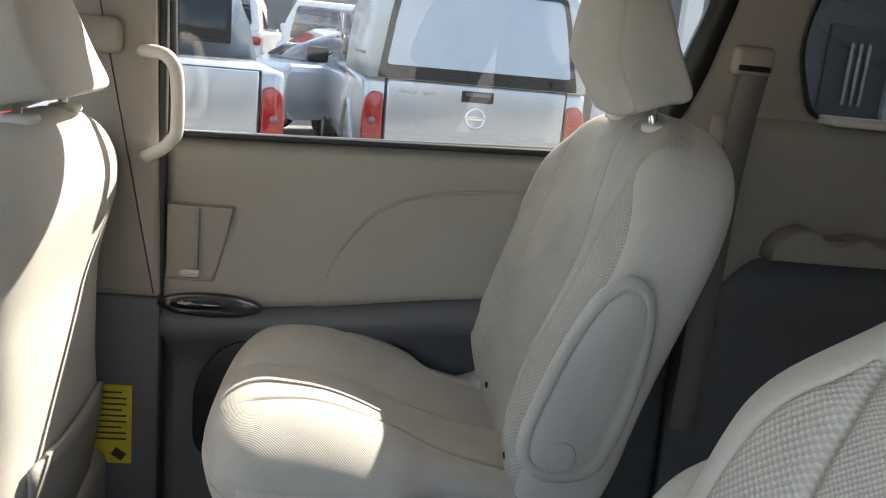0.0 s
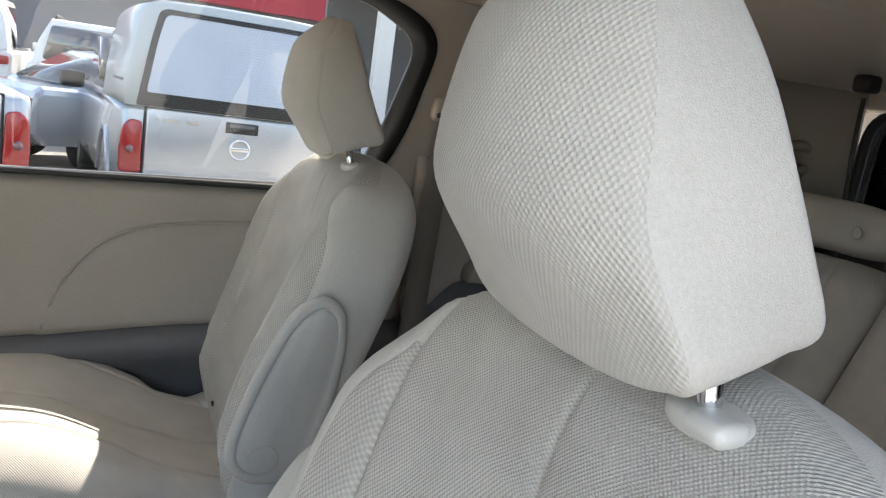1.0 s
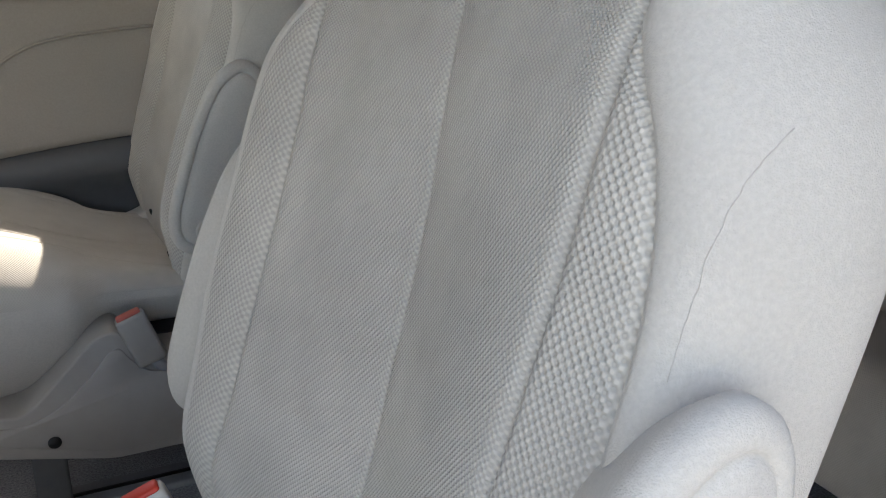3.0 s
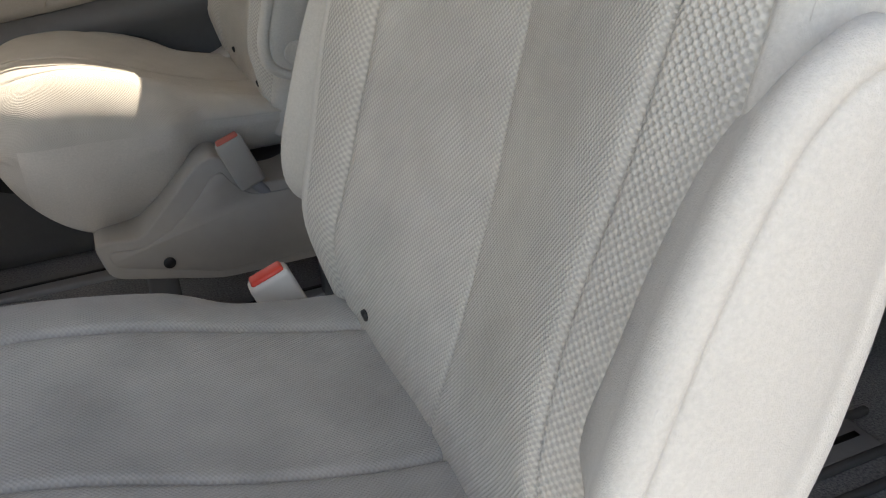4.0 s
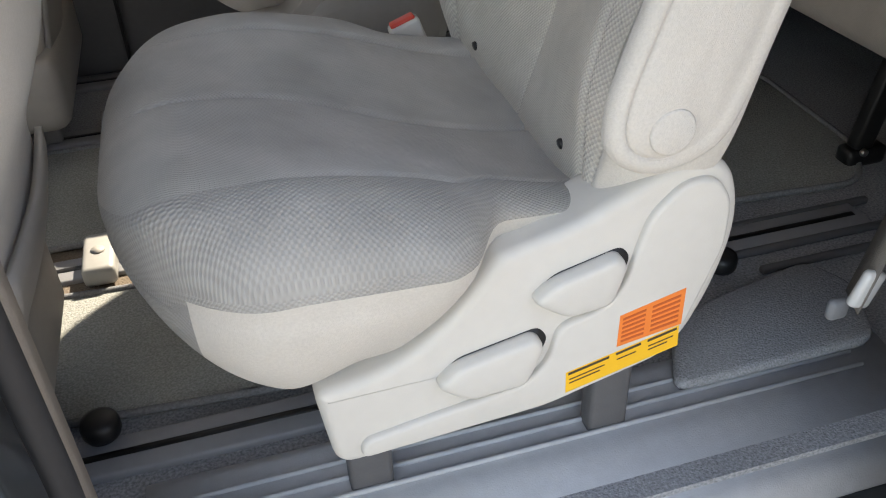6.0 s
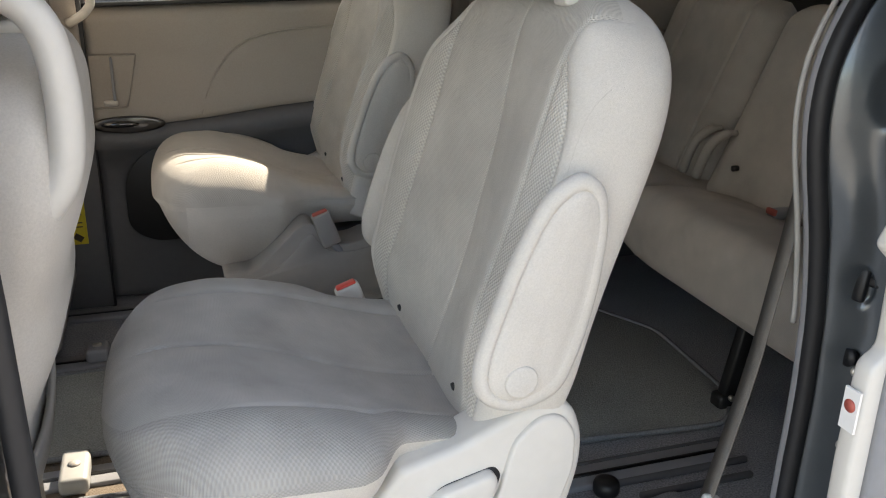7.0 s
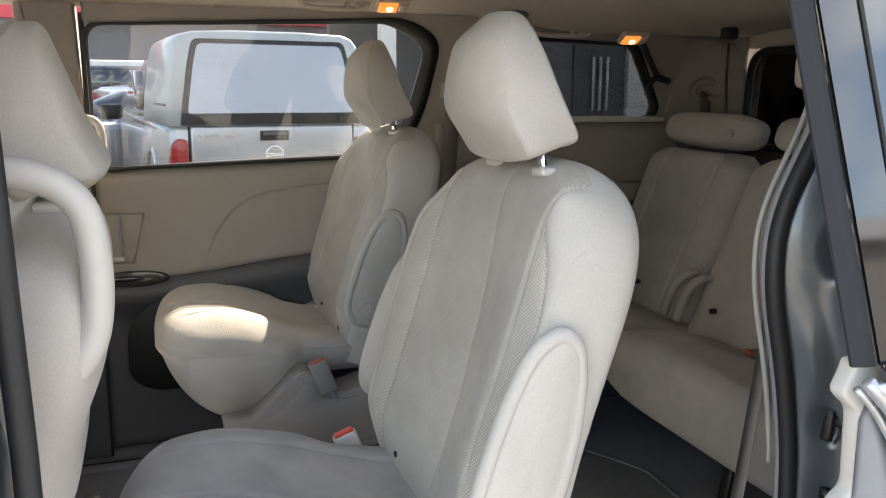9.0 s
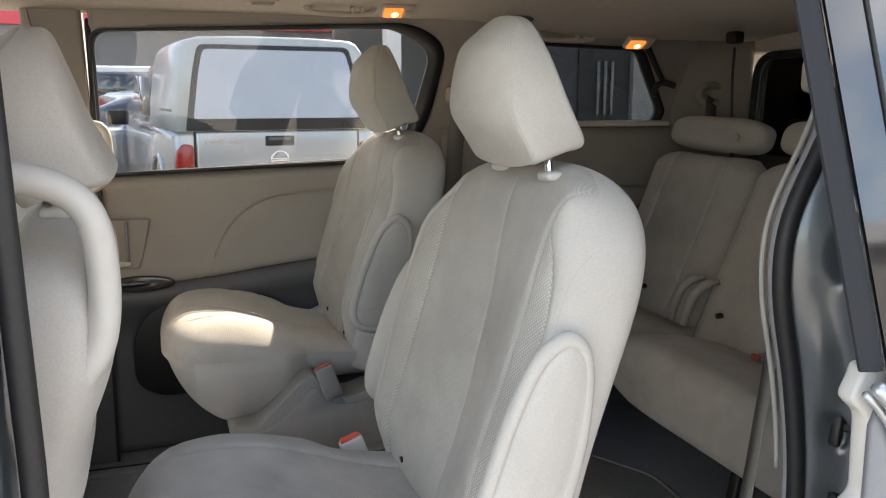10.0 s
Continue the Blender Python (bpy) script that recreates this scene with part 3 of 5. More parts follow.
        add("print_bar", prism([at(u0, v0), at(u0, v1), at(u1, v1), at(u1, v0)], "y", -0.2404, -0.2408), ink, st, sm=False)


def second_row_seat(cx, cy, side, label, buckle_mat, cushion_mats, relief=1.0, ahead=0.0, tall=0.0, buckle_at=(0.122, 0.246, 0.812), cover_face=0.243):
    seat = thing("captain_seat", label, "car seat", "second-row seats")
    m = Matrix.Translation((cx, cy, 0)) @ Matrix.Diagonal((1, side, 1, 1))

    def add(name, bm, mats, parent=seat, lab="", sm=True):
        return part(name, shaped(bm, m), mats, parent, lab, sm)

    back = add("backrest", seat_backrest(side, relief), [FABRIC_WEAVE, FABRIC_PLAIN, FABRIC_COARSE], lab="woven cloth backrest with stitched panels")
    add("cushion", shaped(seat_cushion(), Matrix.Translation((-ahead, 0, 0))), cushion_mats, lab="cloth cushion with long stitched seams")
    # padded side flaps over the recliner
    outline = rounded([(0.264, 1.168), (0.226, 1.148), (0.205, 1.116), (0.181, 1.063), (0.159, 0.999), (0.144, 0.948), (0.146, 0.908), (0.180, 0.885), (0.222, 0.882),
                       (0.260, 0.900), (0.283, 0.962), (0.297, 1.030), (0.302, 1.100), (0.294, 1.146)], 0.022, 4)
    for s in (-1, 1):
        outer = 0.268 if s * side < 0 else 0.300
        flap = add("side_flap", side_flap(outline, s, outer), FABRIC_PLAIN, back, "padded flap over the recliner")
        add("recliner_cap", disc((0.200, s * (outer - 0.0006), 0.928), 0.0200, 0.0050, "y", 32, 0.0024), FABRIC_PLAIN, flap)
    # stitched seam that runs from the shoulder down to the flap
    tree, inv = bvhtree_of(back), m.inverted()
    for s in (-1, 1):
        line = spline([(x, s * 0.245, z) for x, z in ((0.300, 1.250), (0.278, 1.232), (0.264, 1.213), (0.254, 1.190), (0.247, 1.158))], 8)
        laid = [inv @ tree.find_nearest(m @ p)[0] for p in line]
        add("shoulder_seam", tube(laid, 0.0003, 6), SOFT_STITCH, back, "stitched shoulder seam")
    # headrest
    head = add("headrest", shaped(headrest_shell(), Matrix.Translation((0.006, 0, 1.340)) @ Matrix.Diagonal((1, 1, 1 + tall, 1)) @ Matrix.Translation((0, 0, -1.340))), [FABRIC_HEAD, FABRIC_PLAIN], lab="cloth headrest with plain sides")
    for s in (-1, 1):
        add("post", tube([(0.328, s * 0.0830, 1.29), (0.316, s * 0.0830, 1.327), (0.308, s * 0.0830, 1.375)], 0.0058, 14), CHROME, head, "chrome post")
        seatm = Matrix.Translation((0.317, s * 0.0830, 1.3255)) @ Matrix.Rotation(radians(-6), 4, "Y")
        collar = add("collar", shaped(disc((0, 0, 0), 1.0, 1.0, "z", 32, 0.3), seatm @ Matrix.Diagonal((0.0150, 0.0255, 0.012, 1))), LIGHT_PLASTIC, back, "pale plastic collar")
        if s < 0:
            add("release_button", shaped(rbox((-0.006, -0.0125, 0.0015), (0.019, 0.027, 0.0115), 0.0052, seg=4), seatm), LIGHT_PLASTIC, collar)
        p = inv @ tree.ray_cast(m @ (CREASE + UP * 0.034 - BACKWARD * 0.2 + Vector((0, s * 0.128, 0))), BACKWARD)[0]
        add("hole_plug", shaped(disc((0, 0, 0), 0.0055, 0.006, "x", 14, 0.002), Matrix.Translation(p) @ Matrix.Rotation(-LEAN_BACK, 4, "Y")), BLACK, back, "small dark plug")
    # shield with levers
    out = [(-0.092, 0.600), (-0.104, 0.698), (-0.062, 0.705), (-0.022, 0.716), (0.014, 0.743), (0.044, 0.775), (0.070, 0.812), (0.108, 0.822), (0.143, 0.831), (0.172, 0.845),
           (0.222, 0.868), (0.262, 0.878), (0.290, 0.860), (0.304, 0.822), (0.305, 0.780), (0.292, 0.723), (0.271, 0.673), (0.247, 0.647), (0.193, 0.633), (0.126, 0.618), (-0.003, 0.604)]
    shield = add("side_shield", prism(rounded(out, [0.02, 0.012] + [0.03] * 4 + [0.006] + [0.03] * 12 + [0.04, 0.04], 5), "y", -0.165, -0.2325, 0.011, 4), LIGHT_PLASTIC, lab="pale plastic side shield")
    boss = [(-0.070, 0.612), (-0.066, 0.634), (0.004, 0.646), (0.094, 0.660), (0.118, 0.682), (0.128, 0.724), (0.172, 0.734), (0.192, 0.758), (0.200, 0.795),
            (0.210, 0.830), (0.240, 0.858), (0.270, 0.858), (0.290, 0.830), (0.291, 0.780), (0.258, 0.678), (0.238, 0.656), (0.118, 0.624)]
    add("raised_cover", prism(rounded(boss, 0.014, 5), "y", -0.225, -0.2400, 0.0048, 4), LIGHT_PLASTIC, shield)
    for pts, hole in ((((0.097, 0.763), (0.119, 0.781), (0.180, 0.797), (0.190, 0.784), (0.178, 0.742), (0.133, 0.737)), (0.186, 0.790)),
                      (((0.005, 0.687), (0.027, 0.707), (0.103, 0.723), (0.113, 0.708), (0.096, 0.665), (0.035, 0.662)), (0.109, 0.715))):
        add("lever_slot", prism(rounded([(p[0] + (0.006 if p[0] > hole[0] - 0.03 else 0.003), p[1] + 0.002) for p in pts], 0.008, 4), "y", -0.2300, -0.2330), BLACK, shield, "dark slot round a lever")
        add("lever", lever_pad(rounded(pts, 0.010, 5)), LIGHT_PLASTIC, shield, "pale release lever")
    printed_label(add, shield, "warning_label", [(0.189, 0.683), (0.189, 0.722), (0.256, 0.739), (0.257, 0.694)], ORANGE, "orange warning label",
                  [(u0, u1, v, v + 0.06) for v in (0.12, 0.26, 0.40, 0.54, 0.68, 0.82) for u0, u1 in ((0.05, 0.40), (0.50, 0.93))], INK_ORANGE)
    printed_label(add, shield, "caution_label", [(0.138, 0.637), (0.137, 0.664), (0.255, 0.6925), (0.257, 0.666)], YELLOW, "yellow caution label",
                  [(0.02, 0.38, 0.84, 0.95), (0.44, 0.66, 0.84, 0.95), (0.72, 0.98, 0.84, 0.95), (0.03, 0.34, 0.58, 0.63), (0.03, 0.30, 0.40, 0.45), (0.45, 0.62, 0.58, 0.63), (0.73, 0.95, 0.58, 0.63), (0.73, 0.90, 0.40, 0.45)], INK)
    # inner cover with the buckle
    cov = [(-0.120, 0.640), (-0.135, 0.700), (-0.100, 0.700), (-0.068, 0.694), (-0.034, 0.728), (0.006, 0.768), (0.030, 0.793), (0.058, 0.802), (0.082, 0.772), (0.102, 0.746), (0.150, 0.742), (0.200, 0.760), (0.250, 0.700), (0.230, 0.600), (0.040, 0.600)]
    cover = add("inner_cover", prism(rounded(cov, 0.018, 4), "y", 0.170, cover_face, 0.004, 2), GREY_TRIM, lab="grey plastic inner cover")
    rim = [(-0.112, 0.660), (-0.118, 0.686), (-0.066, 0.680), (-0.024, 0.698), (0.022, 0.738), (0.046, 0.768), (0.062, 0.776), (0.078, 0.750), (0.100, 0.730), (0.150, 0.726), (0.200, 0.735), (0.230, 0.690), (0.215, 0.615), (0.040, 0.615)]
    add("raised_face", prism(rounded(rim, 0.014, 4), "y", cover_face - 0.010, cover_face + 0.004, 0.0015, 1), GREY_TRIM, cover)
    add("hole_plug", disc((-0.036, cover_face + 0.0042, 0.650), 0.009, 0.003, "y", 18), BLACK, cover)
    bm_at = Matrix.Translation(buckle_at) @ Matrix.Rotation(radians(-20), 4, "Y")
    buckle = add("buckle", shaped(rbox((0, 0, 0), (0.042, 0.024, 0.080), 0.006, seg=3), bm_at), LIGHT_PLASTIC if side > 0 else GREY_TRIM, lab="belt buckle with red button")
    add("red_button", shaped(rbox((0, 0, 0.0395), (0.034, 0.017, 0.008), 0.003), bm_at), buckle_mat, buckle, "red release button")
    add("stalk", tube([bm_at @ Vector((0, 0, -0.03)), bm_at @ Vector((0.012, -0.01, -0.075)), Vector((0.175, 0.215, 0.73))], 0.010, 8), GREY_MID, buckle)
    # frame down to the rails
    for s in (-1, 1):
        for x in (-0.05, 0.24):
            add("leg", rbox((x, s * 0.14, 0.575), (0.05, 0.03, 0.27), 0.006), DARK_TRIM, lab="dark metal leg")
    add("under_frame", rbox((0.08, 0, 0.700), (0.30, 0.38, 0.06), 0.012), DARK_TRIM)
    return seat


NEAR_Y, FAR_Y, FLOOR = 0.2325, 1.230, 0.45
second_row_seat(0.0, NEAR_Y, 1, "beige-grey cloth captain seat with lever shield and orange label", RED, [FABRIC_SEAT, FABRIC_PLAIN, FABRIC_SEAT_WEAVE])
second_row_seat(0.074, FAR_Y, -1, "beige-grey cloth captain seat beside the closed sliding door", RED_DULL, [FABRIC_FAR, FABRIC_PLAIN, FABRIC_FAR], 1.75, 0.010, 0.06, (0.092, 0.270, 0.784), 0.268)


# ---- third-row bench ----
def bench_seat(y0, y1, lean0, lean1, seams, label):
    """y0, y1: edges of the backrest at its top; lean0, lean1: how far they spread for each metre downwards."""
    seat = thing("bench_seat", label, "car seat", "third-row seats")
    mid, half = (y0 + y1) / 2, (y1 - y0) / 2
    lean = radians(17)
    up, rear = Vector((math.sin(lean), 0, math.cos(lean))), Vector((math.cos(lean), 0, -math.sin(lean)))
    base = Vector((1.115, mid, 0.835))
    rings = []
    for h in lin(-0.04, 0.40, 30) + lin(0.41, 0.462, 9):
        t = 0.11 * (1 if h < 0.41 else max(0.05, 1 - ((h - 0.41) / 0.053) ** 2.2) ** 0.5)
        a, b = y0 + lean0 * (0.46 - h), y1 + lean1 * (0.46 - h)
        c, w = (a + b) / 2, (b - a) / 2
        w -= 0.045 * smooth(0.39, 0.47, h) ** 2
        us = [math.sin(math.pi / 2 * u) * w for u in lin(-1, 1, 61)]
        for y in seams:
            us += [y + 0.15 * (0.46 - h) - c + k for k in (-0.008, -0.0045, -0.002, 0.0, 0.002, 0.0045, 0.008)]
        us = sorted(min(w, max(-w, u)) for u in us)
        ring = []
        for v in us:
            f = v / w
            q = -t / 2 * max(0.0, 1 - abs(f) ** 8) ** (1 / 2.5) - 0.010 * bump(abs(v), w - 0.05, 0.04)
            for y in seams:
                q += 0.0080 * bump(v, y + 0.15 * (0.46 - h) - c, 0.0042)
            ring.append(base + up * h + rear * (q + 0.055) + Vector((0, v + c - mid, 0)))
        for u in lin(1, -1, 21)[1:-1]:
            f = math.sin(math.pi / 2 * u)
            ring.append(base + up * h + rear * (t / 2 * max(0.0, 1 - abs(f) ** 6) ** (1 / 3) + 0.055) + Vector((0, f * w + c - mid, 0)))
        rings.append(ring)
    bm = loft(rings)
    uv = bm.loops.layers.uv.new("UVMap")
    for f in bm.faces:
        for lp in f.loops:
            lp[uv].uv = (lp.vert.co.y, lp.vert.co.z)
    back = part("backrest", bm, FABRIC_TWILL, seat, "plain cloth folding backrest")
    rings = []
    for x in [0.845 + 0.05 * (1 - math.cos(math.pi / 2 * k / 9)) for k in range(1, 10)] + lin(0.90, 1.16, 14):
        nose = 1 if x > 0.895 else max(0.02, 1 - ((0.895 - x) / 0.0505) ** 2.2) ** (1 / 2.2)
        top, low = 0.872 - 0.045 * smooth(0.95, 1.15, x), 0.690
        ring = []
        for u in lin(-1, 1, 41):
            f = math.sin(math.pi / 2 * u)
            e = max(0.0, 1 - abs(f) ** 7) ** (1 / 3)
            ring.append((x, mid + f * half * 0.995, 0.79 + (top - 0.79) * e * (0.3 + 0.7 * nose)))
        for u in lin(1, -1, 15)[1:-1]:
            f = math.sin(math.pi / 2 * u)
            e = max(0.0, 1 - abs(f) ** 7) ** (1 / 3)
            ring.append((x, mid + f * half * 0.995, 0.79 - (0.79 - low) * e * (0.45 + 0.55 * nose)))
        rings.append(ring)
    bm = loft(rings)
    uv = bm.loops.layers.uv.new("UVMap")
    for f in bm.faces:
        for lp in f.loops:
            lp[uv].uv = (lp.vert.co.y, lp.vert.co.x + lp.vert.co.z)
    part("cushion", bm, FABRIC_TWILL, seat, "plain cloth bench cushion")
    return seat, back, base, up, rear, mid, half


def low_headrest(back, base, up, rear, y, w):
    o = base + up * 0.484 + rear * 0.040
    rings = []
    for u in [math.sin(math.pi / 2 * k) for k in lin(-1, 1, 25)]:
        e = max(0.02, 1 - abs(u) ** 5) ** (1 / 2.4)
        rings.append([o + Vector((0, y - base.y + u * w / 2, 0)) + rear * 0.050 * e * math.copysign(abs(math.cos(a)) ** 0.6, math.cos(a)) + up * (0.036 + 0.046 * e * math.copysign(abs(math.sin(a)) ** 0.6, math.sin(a)))
                      for a in [2 * math.pi * k / 20 for k in range(20)]])
    hd = part("headrest", loft(rings), BENCH_HEAD, back, "low folded cloth headrest")
    part("knob", disc((o.x - 0.0475, y - w * 0.36, o.z + 0.036), 0.011, 0.006, "x", 20, 0.0028), BENCH_HEAD, hd)
    return hd


b1 = bench_seat(0.907, 1.355, 0.13, 0.10, (1.003, 1.244), "plain beige cloth split bench seat at the back")
low_headrest(b1[1], b1[2], b1[3], b1[4], 1.124, 0.405)
b2 = bench_seat(0.13, 0.900, 0.0, 0.13, (0.24, 0.56), "plain beige cloth wide bench seat with folded headrest")
low_headrest(b2[1], b2[2], b2[3], b2[4], 0.675, 0.36)
low_headrest(b2[1], b2[2], b2[3], b2[4], 0.30, 0.24)
for y, s in ((0.965, b1), (0.905, b2)):
    part("hinge_cover", tube(spline([(1.150, y - 0.020, 0.965), (1.118, y - 0.014, 0.960), (1.094, y - 0.004, 0.935), (1.086, y + 0.010, 0.895), (1.078, y + 0.018, 0.850)], 6), [0.009] * 4 + [0.014] * 21, 12, 0.8), BENCH_HEAD, s[0], "cloth cover over the hinge between the backrests")
for y, s in ((1.18, b1), (0.832, b2)):
    part("hole_plug", disc((1.118, y, 0.893), 0.007, 0.014, "x", 14), BLACK, s[1])
bk = part("buckle", rbox((1.09, 0.62, 0.850), (0.06, 0.03, 0.022), 0.006), GREY_MID, b2[0])
part("red_button", rbox((1.062, 0.62, 0.856), (0.010, 0.028, 0.014), 0.003), RED_DULL, bk, "red release button")
for s, y in ((b1, 1.20), (b2, 0.53)):
    part("leg", join(rbox((0.965, y, 0.59), (0.040, 0.028, 0.22), 0.006, (0, 10, 0)), rbox((0.955, y, 0.470), (0.080, 0.040, 0.036), 0.008)), BLACK, s[0], "black folding leg")
    part("bolt", disc((0.940, y - 0.022, 0.485), 0.007, 0.010, "y", 12, 0.002), STEEL, s[0], "steel bolt")
for s, y0, y1 in ((b1, 0.93, 1.33), (b2, 0.16, 0.88)):
    part("hinge", rbox((1.16, (y0 + y1) / 2, 0.650), (0.20, y1 - y0, 0.07), 0.01), BLACK, s[0])


# ---- front passenger seat and driver seat, seen from behind ----
def curve_at(table, v):
    """Smooth value of a table of pairs at v."""
    for (a, p), (b, q) in zip(table, table[1:]):
        if v <= b:
            return p + (q - p) * smooth(a, b, v) if v > a else p
    return table[-1][1]


def front_seat(cy, rear, top, label, half=0.238):
    """rear: pairs of height and x of the rear face."""
    seat = thing("front_seat", label, "car seat", "front seats")
    z0 = rear[0][0]
    rings = []
    for h in lin(0.0, 1.0, 64):
        z = z0 + (top - z0) * h
        w = half * (0.86 + 0.14 * smooth(0.50, 0.80, h) + 0.12 * smooth(0.45, 0.1, h))
        t = 0.15 - 0.02 * h
        if h > 0.70:
            e = (h - 0.70) / 0.3005
            w *= max(0.02, 1 - e ** 2.8) ** (1 / 2.6)
            t *= max(0.02, 1 - e ** 3.5) ** (1 / 2.4)
        xr = curve_at(rear, z)
        ring = []
        for a in range(72):
            c, s = math.cos(2 * math.pi * a / 72), math.sin(2 * math.pi * a / 72)
            x = xr - 0.065 + t / 2 * math.copysign(abs(c) ** 0.55, c)
            ring.append((x, cy + w * math.copysign(abs(s) ** 0.5, s), z))
        rings.append(ring)
    bm = loft(rings)
    uv = bm.loops.layers.uv.new("UVMap")
    for f in bm.faces:
        for lp in f.loops:
            lp[uv].uv = (lp.vert.co.y, lp.vert.co.z)
    part("backrest", bm, FABRIC_PLAIN, seat, "plain cloth backrest seen from behind")
    part("map_pocket", sheet(lin(-0.15, 0.15, 15), lin(z0 + 0.01, z0 + 0.20, 10), lambda y, z: (curve_at(rear, z) + 0.010 + 0.014 * bump(y, 0, 0.15), cy + y, z), 0.008, (-1, 0, 0)), GREY_TRIM, seat, "grey map pocket")
    xt = curve_at(rear, top) - 0.055
    hd = part("headrest", shaped(headrest_shell(0.130), Matrix.Translation((xt - 0.305, cy, top - 1.335))), [FABRIC_WEAVE, FABRIC_PLAIN], seat, "plain cloth headrest")
    for s in (-1, 1):
        part("post", tube([(xt + 0.005, cy + s * 0.08, top - 0.07), (xt - 0.008, cy + s * 0.08, top + 0.045)], 0.0058, 10), CHROME, hd, "chrome post")
        part("collar", rbox((xt, cy + s * 0.08, top - 0.004), (0.04, 0.04, 0.014), 0.006), LIGHT_PLASTIC, seat)
    xb = curve_at(rear, z0)
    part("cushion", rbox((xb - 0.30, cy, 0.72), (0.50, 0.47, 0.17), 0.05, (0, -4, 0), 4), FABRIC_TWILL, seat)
    part("side_cover", rbox((xb - 0.18, cy, 0.60), (0.42, 0.46, 0.14), 0.03, seg=3), GREY_TRIM, seat)
    for s in (-1, 1):
        part("leg", rbox((xb - 0.28, cy + s * 0.17, 0.50), (0.40, 0.05, 0.12), 0.01), DARK_TRIM, seat)
    return seat


front_seat(1.21, [(0.62, -0.430), (0.81, -0.405), (1.0, -0.400), (1.20, -0.365), (1.34, -0.370)], 1.272, "beige cloth front passenger seat with map pocket")
front_seat(0.240, [(0.62, -0.410), (0.81, -0.345), (1.0, -0.282), (1.16, -0.238), (1.26, -0.228), (1.34, -0.235)], 1.305, "beige cloth driver seat seen from behind", 0.226)


# ---- van interior: floor ----
FAR_WALL = 1.47


solid("floor", rbox((0.10, 0.745, FLOOR - 0.03), (3.5, 1.53, 0.06), 0.0), CARPET_DARK, "dark grey carpeted van floor", "floor", "structure", smooth=False)
sill = thing("door_sill", "grey plastic sill under the open sliding door", "sill", kind="structure")
part("scuff_plate", prism(rounded([(-0.06, 0.395), (-0.04, 0.435), (0.05, 0.462), (0.155, 0.466), (0.175, 0.452), (0.175, 0.40)], 0.012, 4), "x", -0.30, 0.655, 0.0), SILL_GREY, sill, "grey ribbed scuff plate")
part("step", prism(rounded([(-0.14, 0.30), (-0.14, 0.385), (-0.05, 0.40), (-0.05, 0.30)], 0.01, 3), "x", -0.30, 0.70, 0.0), PAINT_VAN, sill)
for i, y in enumerate((0.075, 0.10, 0.125)):
    part("rib", tube([(-0.28, y, 0.4655), (0.60, y, 0.4655)], 0.0035, 6), SILL_GREY, sill)


def floor_mat(name, pts, label):
    mat = thing(name, label, "floor mat", "floor mats")
    part("mat", prism(rounded(pts, 0.04, 5), "z", FLOOR, FLOOR + 0.010, 0.003), MAT_CLOTH, mat, "grey cut-pile mat")
    edge = [(*p, FLOOR + 0.010) for p in rounded(pts, 0.04, 5)]
    part("edging", tube(edge + edge[:1], 0.0055, 8), EDGING, mat, "bound edge")
    return mat


floor_mat("floor_mat", [(-0.66, 0.712), (-0.66, 1.055), (0.02, 1.055), (0.02, 0.700)], "grey carpet mat in the aisle, partly sunlit")
floor_mat("floor_mat", [(-0.66, 0.315), (-0.66, 0.585), (-0.10, 0.550), (-0.10, 0.275)], "grey carpet mat behind the driver seat")
floor_mat("floor_mat", [(0.43, 0.50), (0.43, 1.14), (0.86, 1.14), (0.995, 0.896), (0.977, 0.56), (0.90, 0.46)], "grey carpet mat in front of the bench")


def seat_rail(y, x0, x1):
    rail = thing("seat_rail", "grey metal seat rail let into the floor", "seat rail", "seat rails")
    part("cover", rbox(((x0 + x1) / 2, y, FLOOR + 0.004), (x1 - x0, 0.062, 0.014), 0.004), GREY_MID, rail)
    part("slot", rbox(((x0 + x1) / 2, y, FLOOR + 0.0105), (x1 - x0 - 0.03, 0.010, 0.003), 0.0), BLACK, rail)
    return rail


RAILS = []
for y, x0, x1 in ((0.640, -0.66, 0.40), (0.380, 0.30, 0.84), (0.225, -0.50, 0.30), (1.11, -0.66, 0.40), (1.38, -0.66, 0.95)):
    RAILS.append(seat_rail(y, x0, x1))
solid("gap_strip", prism([(-0.66, 0.585), (-0.66, 0.712), (0.30, 0.700), (0.30, 0.53)], "z", FLOOR, FLOOR + 0.0035), CARPET_BROWN, "brown carpet strip between the floor mats", "carpet", "structure", smooth=False)
for rail, x, y in ((RAILS[0], -0.360, 0.632), (RAILS[0], -0.485, 0.622), (RAILS[3], -0.345, 1.12), (RAILS[3], -0.47, 1.12)):
    hk = part("end_cap", rbox((x, y, FLOOR + 0.026), (0.050, 0.106 if y < 1 else 0.060, 0.034), 0.009, seg=3), CAP_GREY if y < 1 else GREY_MID, rail, "pale grey end cap")
    part("emblem", disc((x, y, FLOOR + 0.0435), 0.011, 0.002, "z", 20), GREY_TRIM, hk)
part("latch", rbox((-0.500, 0.665, FLOOR + 0.045), (0.018, 0.030, 0.050), 0.005), BLACK, RAILS[0], "black latch")
for x, y in ((0.540, 0.318), (-0.350, 0.262)):
    part("end_knob", disc((x, y, FLOOR + 0.026), 0.024, 0.030, "z", 20, 0.009), BLACK, RAILS[1], "black plastic knob")
for y, x0, x1 in ((0.415, 0.42, 0.88), (0.345, 0.56, 0.86), (0.300, 0.60, 0.84)):
    part("ridge", rbox(((x0 + x1) / 2, y, FLOOR + 0.006), (x1 - x0, 0.012, 0.012), 0.004), DARK_TRIM, RAILS[1], "raised carpet ridge")
